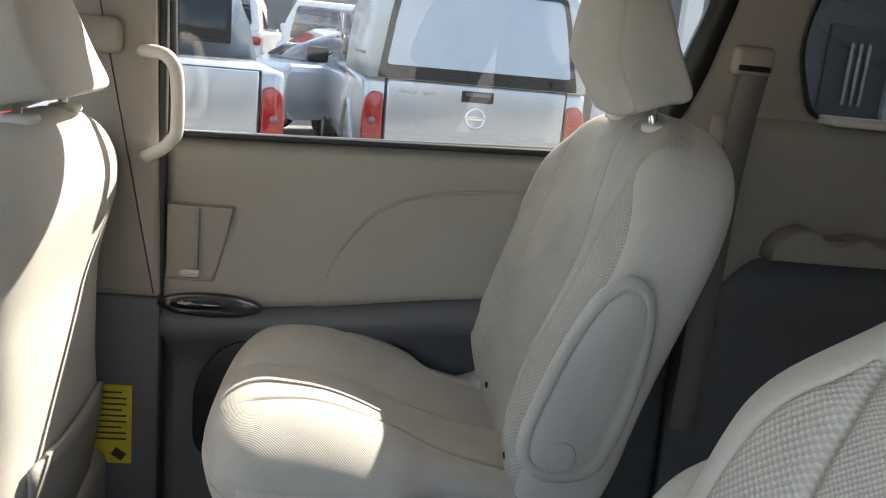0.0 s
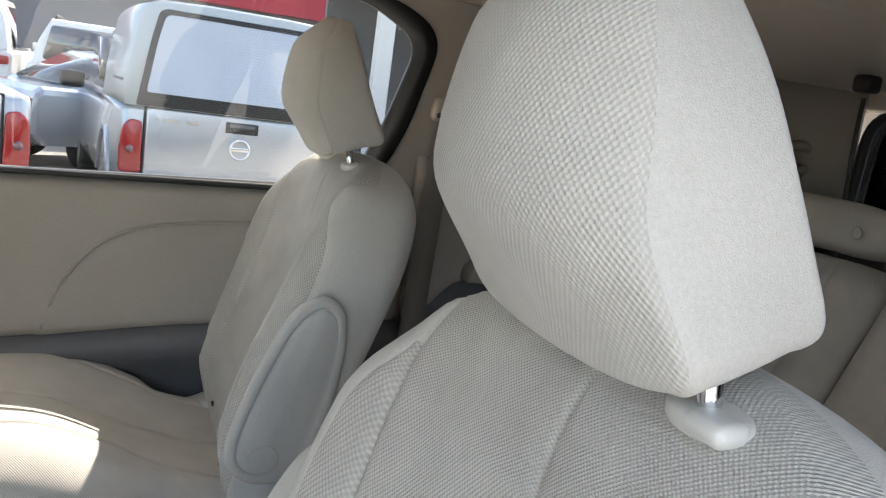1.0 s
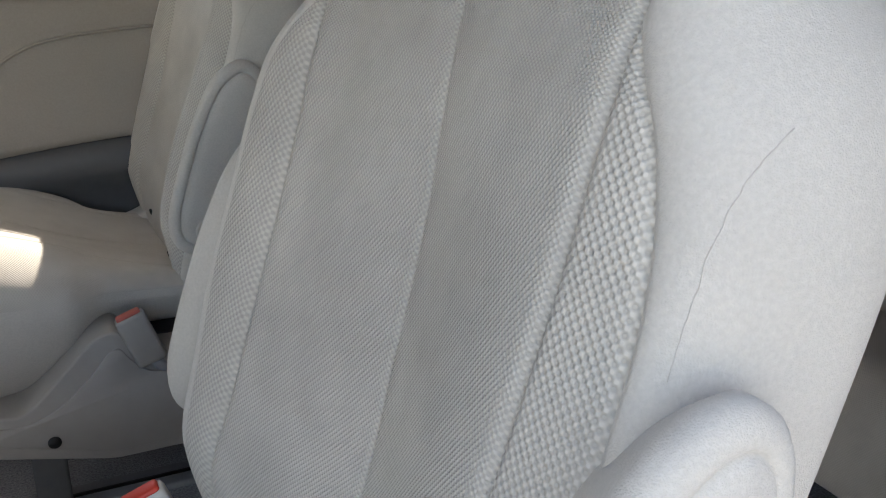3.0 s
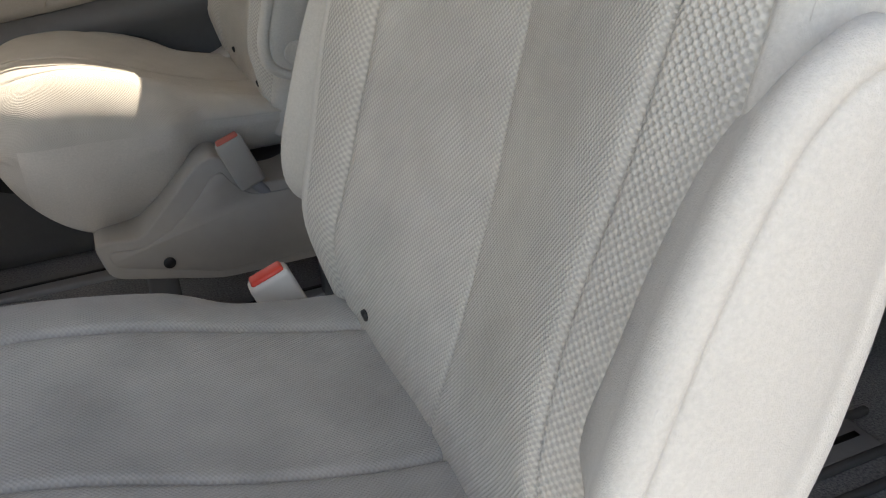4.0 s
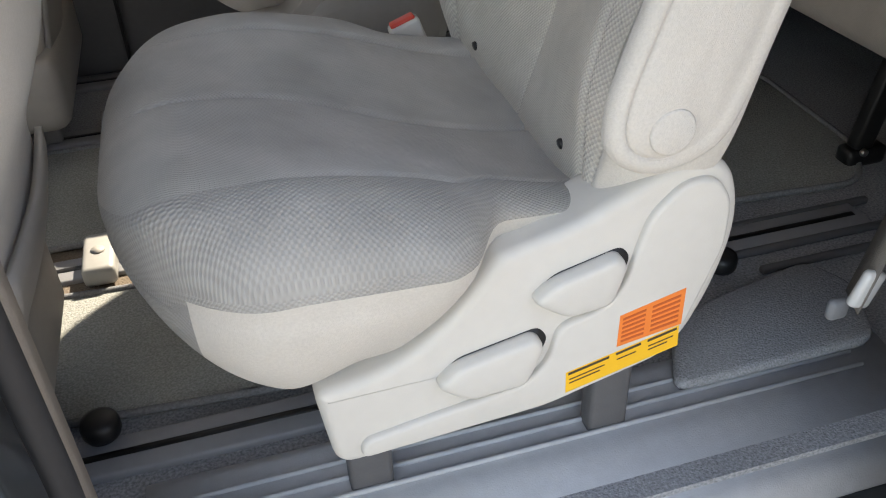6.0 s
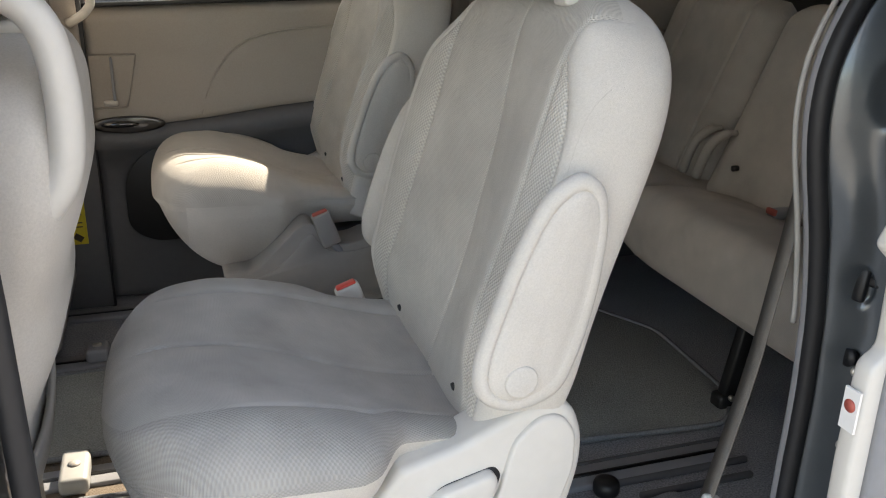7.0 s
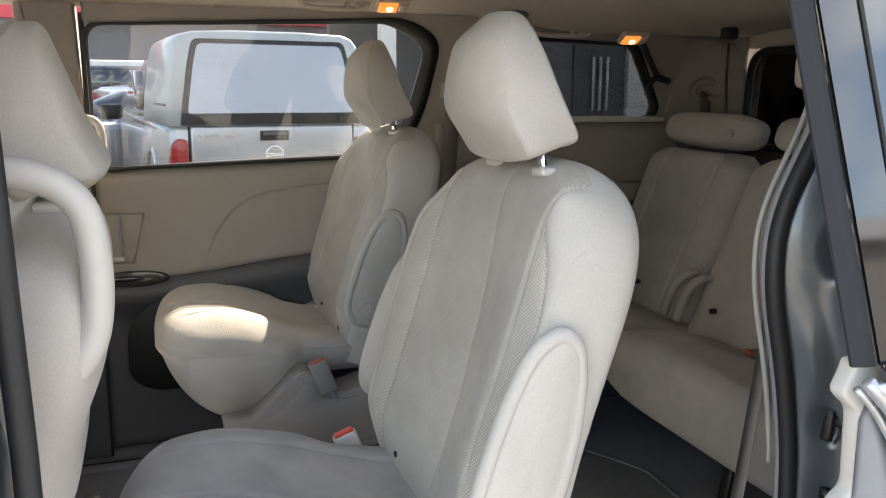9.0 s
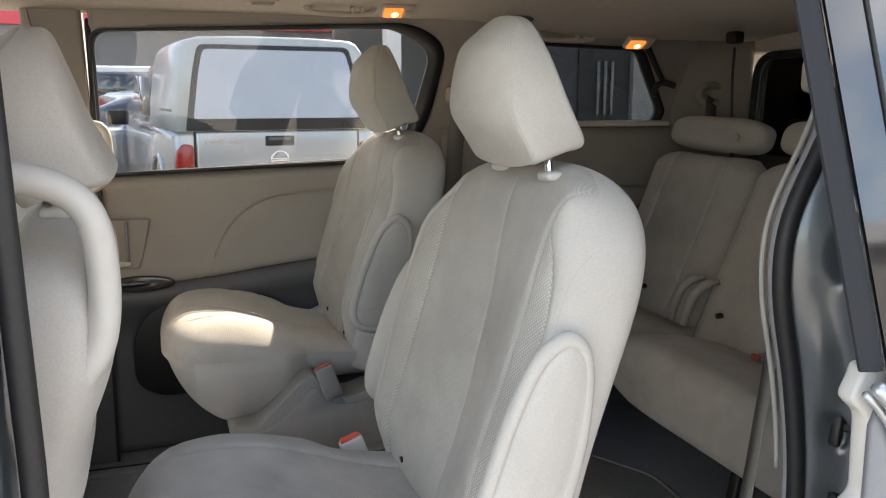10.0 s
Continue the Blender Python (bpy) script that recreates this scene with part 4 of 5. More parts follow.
solid("side_carpet", prism(rounded([(0.34, 0.10), (0.40, 0.215), (0.466, 0.240), (0.655, 0.278), (0.690, 0.205), (0.64, 0.10)], 0.03, 4), "z", FLOOR + 0.012, FLOOR + 0.030, 0.008), CARPET, "dark grey carpet hump beside the sill", "carpet", "structure")


# ---- far side: sliding door trim, pillars, windows ----
def wall_y(z):
    """Inner trim surface of the far side: bulges in at the armrest, leans in towards the roof."""
    return FAR_WALL - 0.02 * bump(z, 0.93, 0.10) - 0.05 * smooth(1.25, 1.65, z)


def belt(x):
    return 1.222 + 0.032 * (x + 0.30)


door = thing("door_1", "closed sliding door with beige trim and tinted window", "car door", kind="structure")


def seam_z(x):
    """Line between the beige upper and the dark lower trim."""
    return 0.930 + 0.048 * smooth(-0.25, 0.30, x) + 0.02 * smooth(0.2, 0.6, x)


upper = sheet(lin(-0.318, 0.66, 60), lin(0.0, 1.0, 22), lambda x, t: (x, wall_y(seam_z(x) + (belt(x) - seam_z(x)) * t) + 0.035 * smooth(0.90, 1.0, t) ** 2 - 0.006 * smooth(0.0, 0.08, t) - (0.007 if (x > -0.055 and ((x - 0.30) / 0.36) ** 2 + (max(0.0, (seam_z(x) + 0.27 * t) - 0.95) / 0.205) ** 2 < 1) else 0.0), seam_z(x) + (belt(x) - seam_z(x)) * t), 0.03, (0, 1, 0))
part("upper_panel", upper, BEIGE, door, "beige soft upper trim")
lower = sheet(lin(-0.318, 0.66, 60), lin(0.0, 1.0, 24), lambda x, t: (x, FAR_WALL + 0.012 - 0.055 * bump(t, 0.93, 0.10) + 0.05 * bump(x, -0.08, 0.16) * bump(t, 0.66, 0.16), FLOOR + 0.01 + (seam_z(x) - FLOOR - 0.012) * t), 0.03, (0, 1, 0))
part("lower_panel", lower, DARK_TRIM, door, "dark grey lower trim with armrest")
arc = spline([(-0.055, wall_y(0.955) - 0.010, 0.955), (-0.030, wall_y(1.02) - 0.010, 1.03), (0.014, wall_y(1.09) - 0.010, 1.095), (0.06, wall_y(1.13) - 0.010, 1.130), (0.115, wall_y(1.146) - 0.010, 1.150), (0.20, wall_y(1.16) - 0.010, 1.163), (0.36, wall_y(1.17) - 0.010, 1.176)], 8)
part("trim_seam", tube(arc, 0.0028, 6), BEIGE, door)
pocket = rounded([(-0.262, 0.66), (-0.262, 0.80), (-0.20, 0.872), (0.05, 0.895), (0.14, 0.86), (0.14, 0.70), (0.06, 0.63), (-0.20, 0.62)], 0.05, 5)
part("door_pocket", prism(pocket, "y", 1.445, 1.452, 0.002), BLACK, door, "black door pocket recess")
part("switch_panel", shaped(disc((0, 0, 0), 1.0, 1.0, "y", 36, 0.2), Matrix.Translation((-0.236, 1.437, 0.937)) @ Matrix.Diagonal((0.088, 0.014, 0.021, 1))), WOOD, door, "glossy dark wood switch panel")
part("switch_recess", shaped(disc((0, 0, 0), 1.0, 1.0, "y", 30), Matrix.Translation((-0.255, 1.427, 0.940)) @ Matrix.Diagonal((0.045, 0.012, 0.008, 1))), GLOSS_BLACK, door)
# door pull recess with its bar
bx0, bx1, bz0, bz1 = -0.312, -0.205, 0.978, 1.105
for a, b in (((bx0, bz1), (bx1, bz1)), ((bx1, bz1), (bx1 - 0.03, bz0)), ((bx1 - 0.03, bz0), (bx0, bz0))):
    part("recess_edge", tube([(a[0], wall_y(a[1]) - 0.006, a[1]), (b[0], wall_y(b[1]) - 0.006, b[1])], 0.0028, 6), BEIGE, door)
part("pull_recess", prism([(bx0, bz0), (bx0, bz1), (bx1, bz1), (bx1 - 0.03, bz0)], "y", 1.4485, 1.4530), BEIGE, door, "recess of the door pull", False)
part("pull_bar", rbox((-0.262, 1.444, 1.043), (0.007, 0.010, 0.118), 0.003), GREY_MID, door, "grey pull bar")
part("pull_foot", rbox((-0.272, 1.444, 0.990), (0.034, 0.014, 0.014), 0.005), BEIGE_LIGHT, door)


def win_y(z):
    return 1.500 - 0.14 * (z - 1.22)


def window_frame(pts, width, depth, out=0.011, thick=0.0):
    """A closed frame round an outline of (x, z) on the far window plane."""
    c = Vector((sum(p[0] for p in pts) / len(pts), sum(p[1] for p in pts) / len(pts)))
    rings = []
    for p in pts:
        v = Vector(p)
        o = v + (v - c).normalized() * out
        i = v - (v - c).normalized() * (width + thick * smooth(0.40, 0.56, p[0]))
        rings.append([(o.x, win_y(o.y) - 0.030, o.y), (i.x, win_y(i.y) - 0.012, i.y), (i.x, win_y(i.y) + depth / 2, i.y), (o.x, win_y(o.y) + depth / 2, o.y)])
    rings.append(rings[0])
    return loft(rings, cap=False)


win1 = thing("window_1", "tinted sliding-door window with black border", "car window", kind="structure")
o1 = rounded([(-0.312, belt(-0.312)), (-0.312, 1.580), (0.50, 1.612), (0.598, 1.560), (0.552, 1.36), (0.49, belt(0.49))], [0.01, 0.04, 0.06, 0.10, 0.10, 0.03], 8)
part("window_border", window_frame(o1, 0.004, 0.010, 0.012, 0.026), BLACK, win1, "black painted border")
pane = part("pane", prism([(p[0] * 0.995, p[1]) for p in o1], "y", 0, 0.004), GLASS_TINT, win1, "lightly tinted glass pane", False)
for v in pane.data.vertices:
    v.co.y += win_y(v.co.z) + 0.004
pane.visible_shadow = False
part("belt_seal", tube([(x, 1.458, belt(x) + 0.001) for x in lin(-0.318, 0.60, 12)], 0.0055, 8), RUBBER, win1, "black rubber belt seal")

win2 = thing("window_2", "dark tinted rear quarter window", "car window", kind="structure")
o2 = rounded([(0.78, 1.346), (0.73, 1.46), (0.75, 1.575), (1.225, 1.562), (1.325, 1.380), (1.310, 1.346)], [0.03, 0.05, 0.04, 0.03, 0.03, 0.03], 6)
part("window_border", window_frame(o2, 0.004, 0.010, 0.012), BLACK, win2, "black painted border")
pane = part("pane", prism(o2, "y", 0, 0.004), GLASS_DARKTINT, win2, "tinted glass pane", False)
for v in pane.data.vertices:
    v.co.y += win_y(v.co.z) + 0.004


# trim between and round the far windows: one sheet with the two openings cut out
def far_upper_wall():
    bm = bmesh.new()
    xs = lin(-0.318, 1.80, 150)
    zs = lin(1.10, 1.70, 52)

    def inside(x, z, pts):
        hit = False
        j = len(pts) - 1
        for i in range(len(pts)):
            (xi, zi), (xj, zj) = pts[i], pts[j]
            if (zi > z) != (zj > z) and x < (xj - xi) * (z - zi) / (zj - zi) + xi:
                hit = not hit
            j = i
        return hit

    def grown(pts, by):
        c = Vector((sum(p[0] for p in pts) / len(pts), sum(p[1] for p in pts) / len(pts)))
        return [tuple(Vector(p) + (Vector(p) - c).normalized() * by) for p in pts]

    big1, big2 = grown(o1, 0.007), grown(o2, 0.007)
    vs = {}

    def vert(i, j, back):
        if (i, j, back) not in vs:
            x, z = xs[i], zs[j]
            vs[i, j, back] = bm.verts.new((x, win_y(z) - 0.024 + (0.045 if back else 0.0), z))
        return vs[i, j, back]

    keep, moved = set(), set()
    for i in range(len(xs) - 1):
        for j in range(len(zs) - 1):
            xc, zc = (xs[i] + xs[i + 1]) / 2, (zs[j] + zs[j + 1]) / 2
            if xc < 0.66 and zc < belt(xc) + 0.002:
                continue
            if inside(xc, zc, big1) or inside(xc, zc, big2):
                continue
            keep.add((i, j))
    # lay the cut edges on the window outlines
    def nearest(x, z, pts):
        best = None
        for a, b in zip(pts, pts[1:] + pts[:1]):
            a, b = Vector(a), Vector(b)
            ab = b - a
            t = min(1.0, max(0.0, (Vector((x, z)) - a).dot(ab) / max(ab.length_squared, 1e-12)))
            q = a + ab * t
            d = (q - Vector((x, z))).length
            if best is None or d < best[0]:
                best = (d, q)
        return best

    for i, j in keep:
        for p in ((i, j), (i + 1, j), (i, j + 1), (i + 1, j + 1)):
            if all((p[0] + a, p[1] + b) in keep for a in (-1, 0) for b in (-1, 0)) or p in moved:
                continue
            moved.add(p)
            hit = min((nearest(xs[p[0]], zs[p[1]], o) for o in (big1, big2)), key=lambda h: h[0])
            if hit[0] < 0.016:
                for back in (0, 1):
                    v = vert(p[0], p[1], back)
                    v.co = Vector((hit[1].x, win_y(hit[1].y) - 0.024 + (0.045 if back else 0.0), hit[1].y))
    for i, j in keep:
        bm.faces.new((vert(i, j, 0), vert(i + 1, j, 0), vert(i + 1, j + 1, 0), vert(i, j + 1, 0)))
        bm.faces.new((vert(i, j, 1), vert(i, j + 1, 1), vert(i + 1, j + 1, 1), vert(i + 1, j, 1)))
        for di, dj, a, b in ((-1, 0, (0, 0), (0, 1)), (1, 0, (1, 1), (1, 0)), (0, -1, (1, 0), (0, 0)), (0, 1, (0, 1), (1, 1))):
            if (i + di, j + dj) not in keep:
                bm.faces.new((vert(i + a[0], j + a[1], 0), vert(i + b[0], j + b[1], 0), vert(i + b[0], j + b[1], 1), vert(i + a[0], j + a[1], 1)))
    bmesh.ops.recalc_face_normals(bm, faces=bm.faces[:])
    return bm


solid("wall_far_upper", far_upper_wall(), BEIGE, "beige pillar and window trim on the far side", "trim", "structure")
quarter = thing("wall_far_quarter", "beige rear quarter trim with armrest and cup holders", "trim", kind="structure")


def quarter_z(x):
    """Line between the beige upper and the dark lower quarter trim."""
    return sum(float(np.interp(x + 0.010 * k, (0.58, 0.64, 0.70, 0.80, 1.80), (1.005, 1.020, 1.093, 1.096, 1.075))) for k in range(-2, 3)) / 5


part("upper_panel", sheet(lin(0.60, 1.80, 60), lin(0, 1, 16), lambda x, t: (x, FAR_WALL - 0.034 + 0.04 * smooth(0.85, 1.0, t) ** 2 - 0.006 * bump(t, 0.0, 0.03), quarter_z(x) + (1.346 - quarter_z(x)) * t), 0.03, (0, 1, 0)), BEIGE, quarter, "beige upper quarter trim")
part("window_sill", rbox((1.06, 1.440, 1.342), (0.54, 0.070, 0.016), 0.006), BEIGE_LIGHT, quarter, "pale sill under the quarter window")
part("lower_panel", sheet(lin(0.60, 1.80, 60), lin(0, 1, 10), lambda x, t: (x, FAR_WALL - 0.030 - 0.02 * smooth(0.75, 0.3, t), FLOOR + (quarter_z(x) - 0.002 - FLOOR) * t), 0.03, (0, 1, 0)), DARK_TRIM, quarter, "dark grey lower quarter trim")
arm = part("armrest", prism([(0.715, 1.098), (0.722, 1.125), (0.742, 1.146), (0.775, 1.157), (0.795, 1.154), (0.812, 1.140), (0.835, 1.134), (0.858, 1.138), (0.872, 1.147), (0.888, 1.147), (0.902, 1.138), (0.925, 1.134), (0.948, 1.138), (0.968, 1.153), (0.99, 1.158), (1.30, 1.150), (1.30, 1.095)], "y", 1.385, 1.445, 0.006, 2), BEIGE, quarter, "moulded ledge with cup holders")
for x in (0.836, 0.926):
    part("cup_holder", disc((x, 1.415, 1.137), 0.024, 0.006, "z", 24, 0.002), BEIGE, arm)
tongue = thing("belt_tongue", "steel seat belt tongue parked on the trim", "seat belt")
part("plate", prism(rounded([(0.590, 1.035), (0.590, 1.080), (0.612, 1.080), (0.606, 1.035)], 0.005, 3), "y", 1.405, 1.410), STEEL, tongue)
part("slot", prism(rounded([(0.594, 1.040), (0.594, 1.062), (0.604, 1.062), (0.602, 1.040)], 0.003, 3), "y", 1.403, 1.4045), BLACK, tongue)


# far B-pillar
pil = thing("pillar_far", "beige and dark B-pillar trim with grab handle", "pillar", kind="structure")
part("upper_trim", prism(rounded([(-0.47, 0.945), (-0.47, 1.67), (-0.335, 1.67), (-0.318, 0.945)], 0.01, 3), "y", 1.43, 1.52, 0.012, 3), BEIGE, pil, "beige upper pillar trim")
part("lower_trim", prism([(-0.60, FLOOR), (-0.60, 0.945), (-0.318, 0.945), (-0.318, FLOOR)], "y", 1.435, 1.52, 0.01), DARK_TRIM, pil, "dark lower pillar trim")
part("door_gap", rbox((-0.321, 1.448, 1.03), (0.012, 0.02, 1.16), 0.003), RUBBER, pil, "black door seal")
lab = part("warning_label", rbox((-0.402, 1.4335, 0.708), (0.078, 0.003, 0.148), 0.0), YELLOW_DULL, pil, "yellow warning label", False)
for i in range(9):
    part("print_bar", rbox((-0.402, 1.4315, 0.769 - 0.011 * i), (0.060 if i % 3 else 0.045, 0.001, 0.003), 0.0), INK, lab, smooth=False)
part("pictogram", rbox((-0.385, 1.4315, 0.652), (0.022, 0.001, 0.016), 0.0, (0, 35, 0)), INK, lab, smooth=False)
gh = [(-0.352, 1.428, 1.353), (-0.322, 1.408, 1.353), (-0.303, 1.400, 1.346), (-0.291, 1.400, 1.320), (-0.289, 1.400, 1.240), (-0.298, 1.400, 1.218), (-0.315, 1.408, 1.202), (-0.345, 1.428, 1.184)]
part("grab_handle", tube(spline(gh, 6), 0.0105, 12), BEIGE_LIGHT, pil, "beige grab handle")
part("belt_adjuster", rbox((-0.415, 1.420, 1.372), (0.075, 0.030, 0.055), 0.014, seg=3), BEIGE, pil)


# seat belt on the far C-pillar
def seat_belt(name, pts, guide, way, label, mat=BEIGE):
    b = thing(name, label, "seat belt", "seat belts")
    part("webbing", ribbon(spline(pts, 5), way, 0.047, 0.0016), STRAP, b)
    part("guide", rbox(guide, (0.072, 0.030, 0.050), 0.012, seg=3), mat, b, "plastic belt guide")
    part("guide_slot", rbox((guide[0], guide[1] - 0.014, guide[2] - 0.012), (0.056, 0.008, 0.010), 0.003), BLACK, b)
    return b


seat_belt("seat_belt", [(0.652, 1.432, 1.418), (0.640, 1.425, 1.34), (0.620, 1.40, 1.20), (0.60, 1.36, 0.98), (0.585, 1.33, 0.80)], (0.645, 1.440, 1.428), (1, 0, 0), "grey-beige seat belt hanging on the far pillar")
seat_belt("seat_belt", [(0.700, 0.090, 1.44), (0.655, 0.085, 1.15), (0.632, 0.082, 0.985), (0.608, 0.08, 0.82), (0.566, 0.078, 0.63), (0.556, 0.08, 0.575)], (0.71, 0.095, 1.46), (0.4, 1, 0), "grey seat belt beside the open door")
tag = thing("paper_tag", "white paper tag hanging at the belt anchor", "tag")
part("tag", rbox((0.556, 0.066, 0.606), (0.030, 0.014, 0.052), 0.006, (0, 18, 0)), PAINT_WHITE, tag)
part("anchor", rbox((0.545, 0.088, 0.562), (0.028, 0.014, 0.030), 0.006), GREY_MID, tag)


# ---- ceiling ----
def ceiling_z(x, y):
    return 1.672 - 0.045 * ((y - 0.74) / 0.70) ** 4 - 0.062 * smooth(0.60, 1.05, x) * (1 - smooth(1.36, 1.46, y))


solid("ceiling", sheet(lin(-1.5, 1.84, 40), lin(0.0, 1.455, 24), lambda x, y: (x, y, ceiling_z(x, y)), 0.05, (0, 0, 1)), HEADLINER, "beige cloth headliner", "ceiling", "structure")


def dome_lamp(x, y, drop=0.0):
    lamp = thing("dome_lamp", "lit orange reading lamp in the headliner", "lamp", "dome lamps")
    z = ceiling_z(x, y) - drop
    lm = Matrix.Translation((x, y, z - 0.010)) @ Matrix.Rotation(radians(-32), 4, "X")
    part("housing", shaped(rbox((0, 0, 0), (0.086, 0.050, 0.016), 0.006, seg=3), lm), DOME_BODY, lamp)
    part("lens", shaped(rbox((-0.012, 0, -0.009), (0.050, 0.036, 0.008), 0.003), lm), DOME, lamp, "glowing lens")
    part("bulb", shaped(disc((-0.008, 0.002, -0.0135), 0.009, 0.004, "z", 16, 0.001), lm), DOME_HOT, lamp, "bright bulb behind the lens")
    part("switch", shaped(rbox((0.028, 0, -0.009), (0.020, 0.026, 0.005), 0.002), lm), LIGHT_PLASTIC, lamp)


dome_lamp(0.432, 1.31)
dome_lamp(1.145, 1.305, 0.004)
for x, y in ((0.085, 1.27), (0.772, 1.30)):
    v = thing("air_vent", "round dark air vent in the headliner", "air vent", "air vents")
    z = ceiling_z(x, y)
    part("ring", disc((x, y, z - 0.004), 0.038, 0.012, "z", 28, 0.004), HEADLINER if x < 0.5 else DARK_TRIM, v)
    part("core", disc((x, y, z - 0.010), 0.030, 0.006, "z", 28), HEADLINER if x < 0.5 else CEIL_DARK, v)
    for k in range(4):
        part("vane", rbox((x, y - 0.018 + 0.012 * k, z - 0.014), (0.050, 0.003, 0.006), 0.001), BEIGE if x < 0.5 else DARK_TRIM, v)
for x0 in (0.20, 0.845):
    g = thing("ceiling_handle", "beige fold-down grab handle in the headliner", "handle", "ceiling handles")
    z = ceiling_z(x0 + 0.09, 1.36)
    part("bar", tube(spline([(x0, 1.345, z + 0.006), (x0 + 0.018, 1.340, z - 0.010), (x0 + 0.09, 1.338, z - 0.014), (x0 + 0.162, 1.340, z - 0.010), (x0 + 0.18, 1.345, z + 0.006)], 6), 0.010, 10, 0.7), HEADLINER, g)
    for dx in (0.12, 0.145):
        part("hook", rbox((x0 + dx, 1.334, z - 0.006), (0.010, 0.012, 0.020), 0.003), HEADLINER, g)


# ---- back of the van ----
rear = thing("wall_rear", "beige trim round the tailgate", "trim", kind="structure")
part("lower_panel", rbox((1.585, 0.745, 0.86), (0.06, 1.50, 0.82), 0.01), DARK_TRIM, rear)
part("corner_trim", prism(rounded([(1.34, 1.46), (1.46, 1.41), (1.555, 1.30), (1.60, 1.46)], 0.04, 4), "z", 1.24, 1.66, 0.0), BEIGE, rear, "beige corner pillar")
part("corner_trim", prism(rounded([(1.34, 0.02), (1.46, 0.08), (1.555, 0.19), (1.60, 0.02)], 0.04, 4), "z", 1.28, 1.66, 0.0), BEIGE, rear)
part("header", rbox((1.585, 0.745, 1.595), (0.06, 1.50, 0.09), 0.02), HEADLINER, rear)
win3 = thing("window_3", "dark tinted tailgate window", "car window", kind="structure")
o3 = rounded([(0.17, 1.265), (0.19, 1.545), (1.30, 1.545), (1.315, 1.265)], 0.07, 6)
pane = part("pane", prism(o3, "x", 1.565, 1.571), GLASS_REAR, win3, "tinted glass pane", False)
seal = [(1.556, p[0], p[1]) for p in o3]
part("window_border", tube(seal + seal[:1], 0.012, 8), RUBBER, win3, "black rubber border")
cb = thing("seat_belt", "black centre seat belt hanging from the ceiling at the back", "seat belt", "seat belts")
part("webbing", ribbon(spline([(1.305, 1.085, 1.555), (1.300, 1.080, 1.48), (1.300, 1.075, 1.40), (1.305, 1.07, 1.24)], 5), (0, 1, 0), 0.010, 0.002), RUBBER, cb)
part("retractor", rbox((1.300, 1.080, 1.580), (0.036, 0.040, 0.032), 0.008, seg=3), BLACK, cb, "black retractor housing")
hk = thing("coat_hook", "dark hook and beige loop on the rear pillar", "hook")
part("hook", tube(spline([(1.235, 1.42, 1.59), (1.285, 1.418, 1.50), (1.30, 1.415, 1.47), (1.278, 1.41, 1.455), (1.268, 1.41, 1.425)], 6), 0.009, 8), BLACK, hk)
part("lever", tube([(1.30, 1.41, 1.468), (1.335, 1.40, 1.455)], 0.010, 8), BLACK, hk)
bg = thing("seat_belt", "beige seat belt in its bezel on the rear pillar", "seat belt", "seat belts")
part("bezel", tube([(1.46 + 0.045 * math.cos(a), 1.39, 1.43 + 0.028 * math.sin(a)) for a in lin(0, 2 * math.pi, 25)], 0.012, 8), BEIGE, bg)
part("webbing", ribbon([(1.46, 1.385, 1.42), (1.44, 1.36, 1.36), (1.42, 1.34, 1.30)], (1, 0.3, 0), 0.045, 0.002), STRAP, bg)

# front of the van, plain
front = thing("wall_front", "plain front of the cabin", "wall", kind="structure")
part("bulkhead", rbox((-1.62, 0.745, 0.80), (0.10, 1.53, 0.74), 0.02), DARK_TRIM, front)
ws = thing("window_4", "windscreen", "car window", kind="structure")
pane = part("pane", shaped(rbox((0, 0, 0), (0.66, 1.46, 0.005), 0.0), Matrix.Translation((-1.60, 0.745, 1.42)) @ Matrix.Rotation(radians(-48), 4, "Y")), GLASS_CLEAR, ws, smooth=False)
pane.visible_shadow = False
fd = thing("door_3", "front passenger door trim", "car door", kind="structure")
part("panel", rbox((-1.05, 1.49, 0.83), (0.90, 0.06, 0.76), 0.02), BEIGE, fd, "beige door panel")
nd = thing("door_4", "front driver door trim", "car door", kind="structure")
part("panel", rbox((-1.00, -0.02, 0.83), (1.10, 0.06, 0.76), 0.02), BEIGE, nd)


# ---- near side: B-pillar, rear jamb, rear quarter ----
bp = thing("pillar_near", "dark door frame edge with beige pillar trim", "pillar", kind="structure")
part("inner_trim", prism(rounded([(-0.42, 0.03), (-0.42, 0.09), (-0.325, 0.075), (-0.315, 0.02)], 0.012, 3), "z", 0.42, 1.66), BEIGE, bp, "beige pillar trim")
part("frame", prism(rounded([(-0.45, -0.125), (-0.45, 0.03), (-0.342, 0.03), (-0.318, -0.05), (-0.324, -0.115)], 0.012, 4), "z", 0.36, 1.70), PAINT_VAN, bp, "painted pillar")
part("door_seal", tube([(-0.306, -0.072, 0.42), (-0.301, -0.072, 0.75), (-0.304, -0.072, 1.10), (-0.314, -0.075, 1.50), (-0.318, -0.075, 1.68)], 0.012, 10), RUBBER, bp, "black rubber door seal")
gh = [(-0.335, 0.045, 1.354), (-0.297, 0.045, 1.347), (-0.264, 0.045, 1.331), (-0.245, 0.045, 1.300), (-0.239, 0.045, 1.240), (-0.245, 0.045, 1.182), (-0.265, 0.045, 1.146), (-0.299, 0.045, 1.116), (-0.335, 0.045, 1.092)]
part("grab_handle", tube(spline(gh, 6), 0.0165, 14), LIGHT_PLASTIC, bp, "pale grab handle")


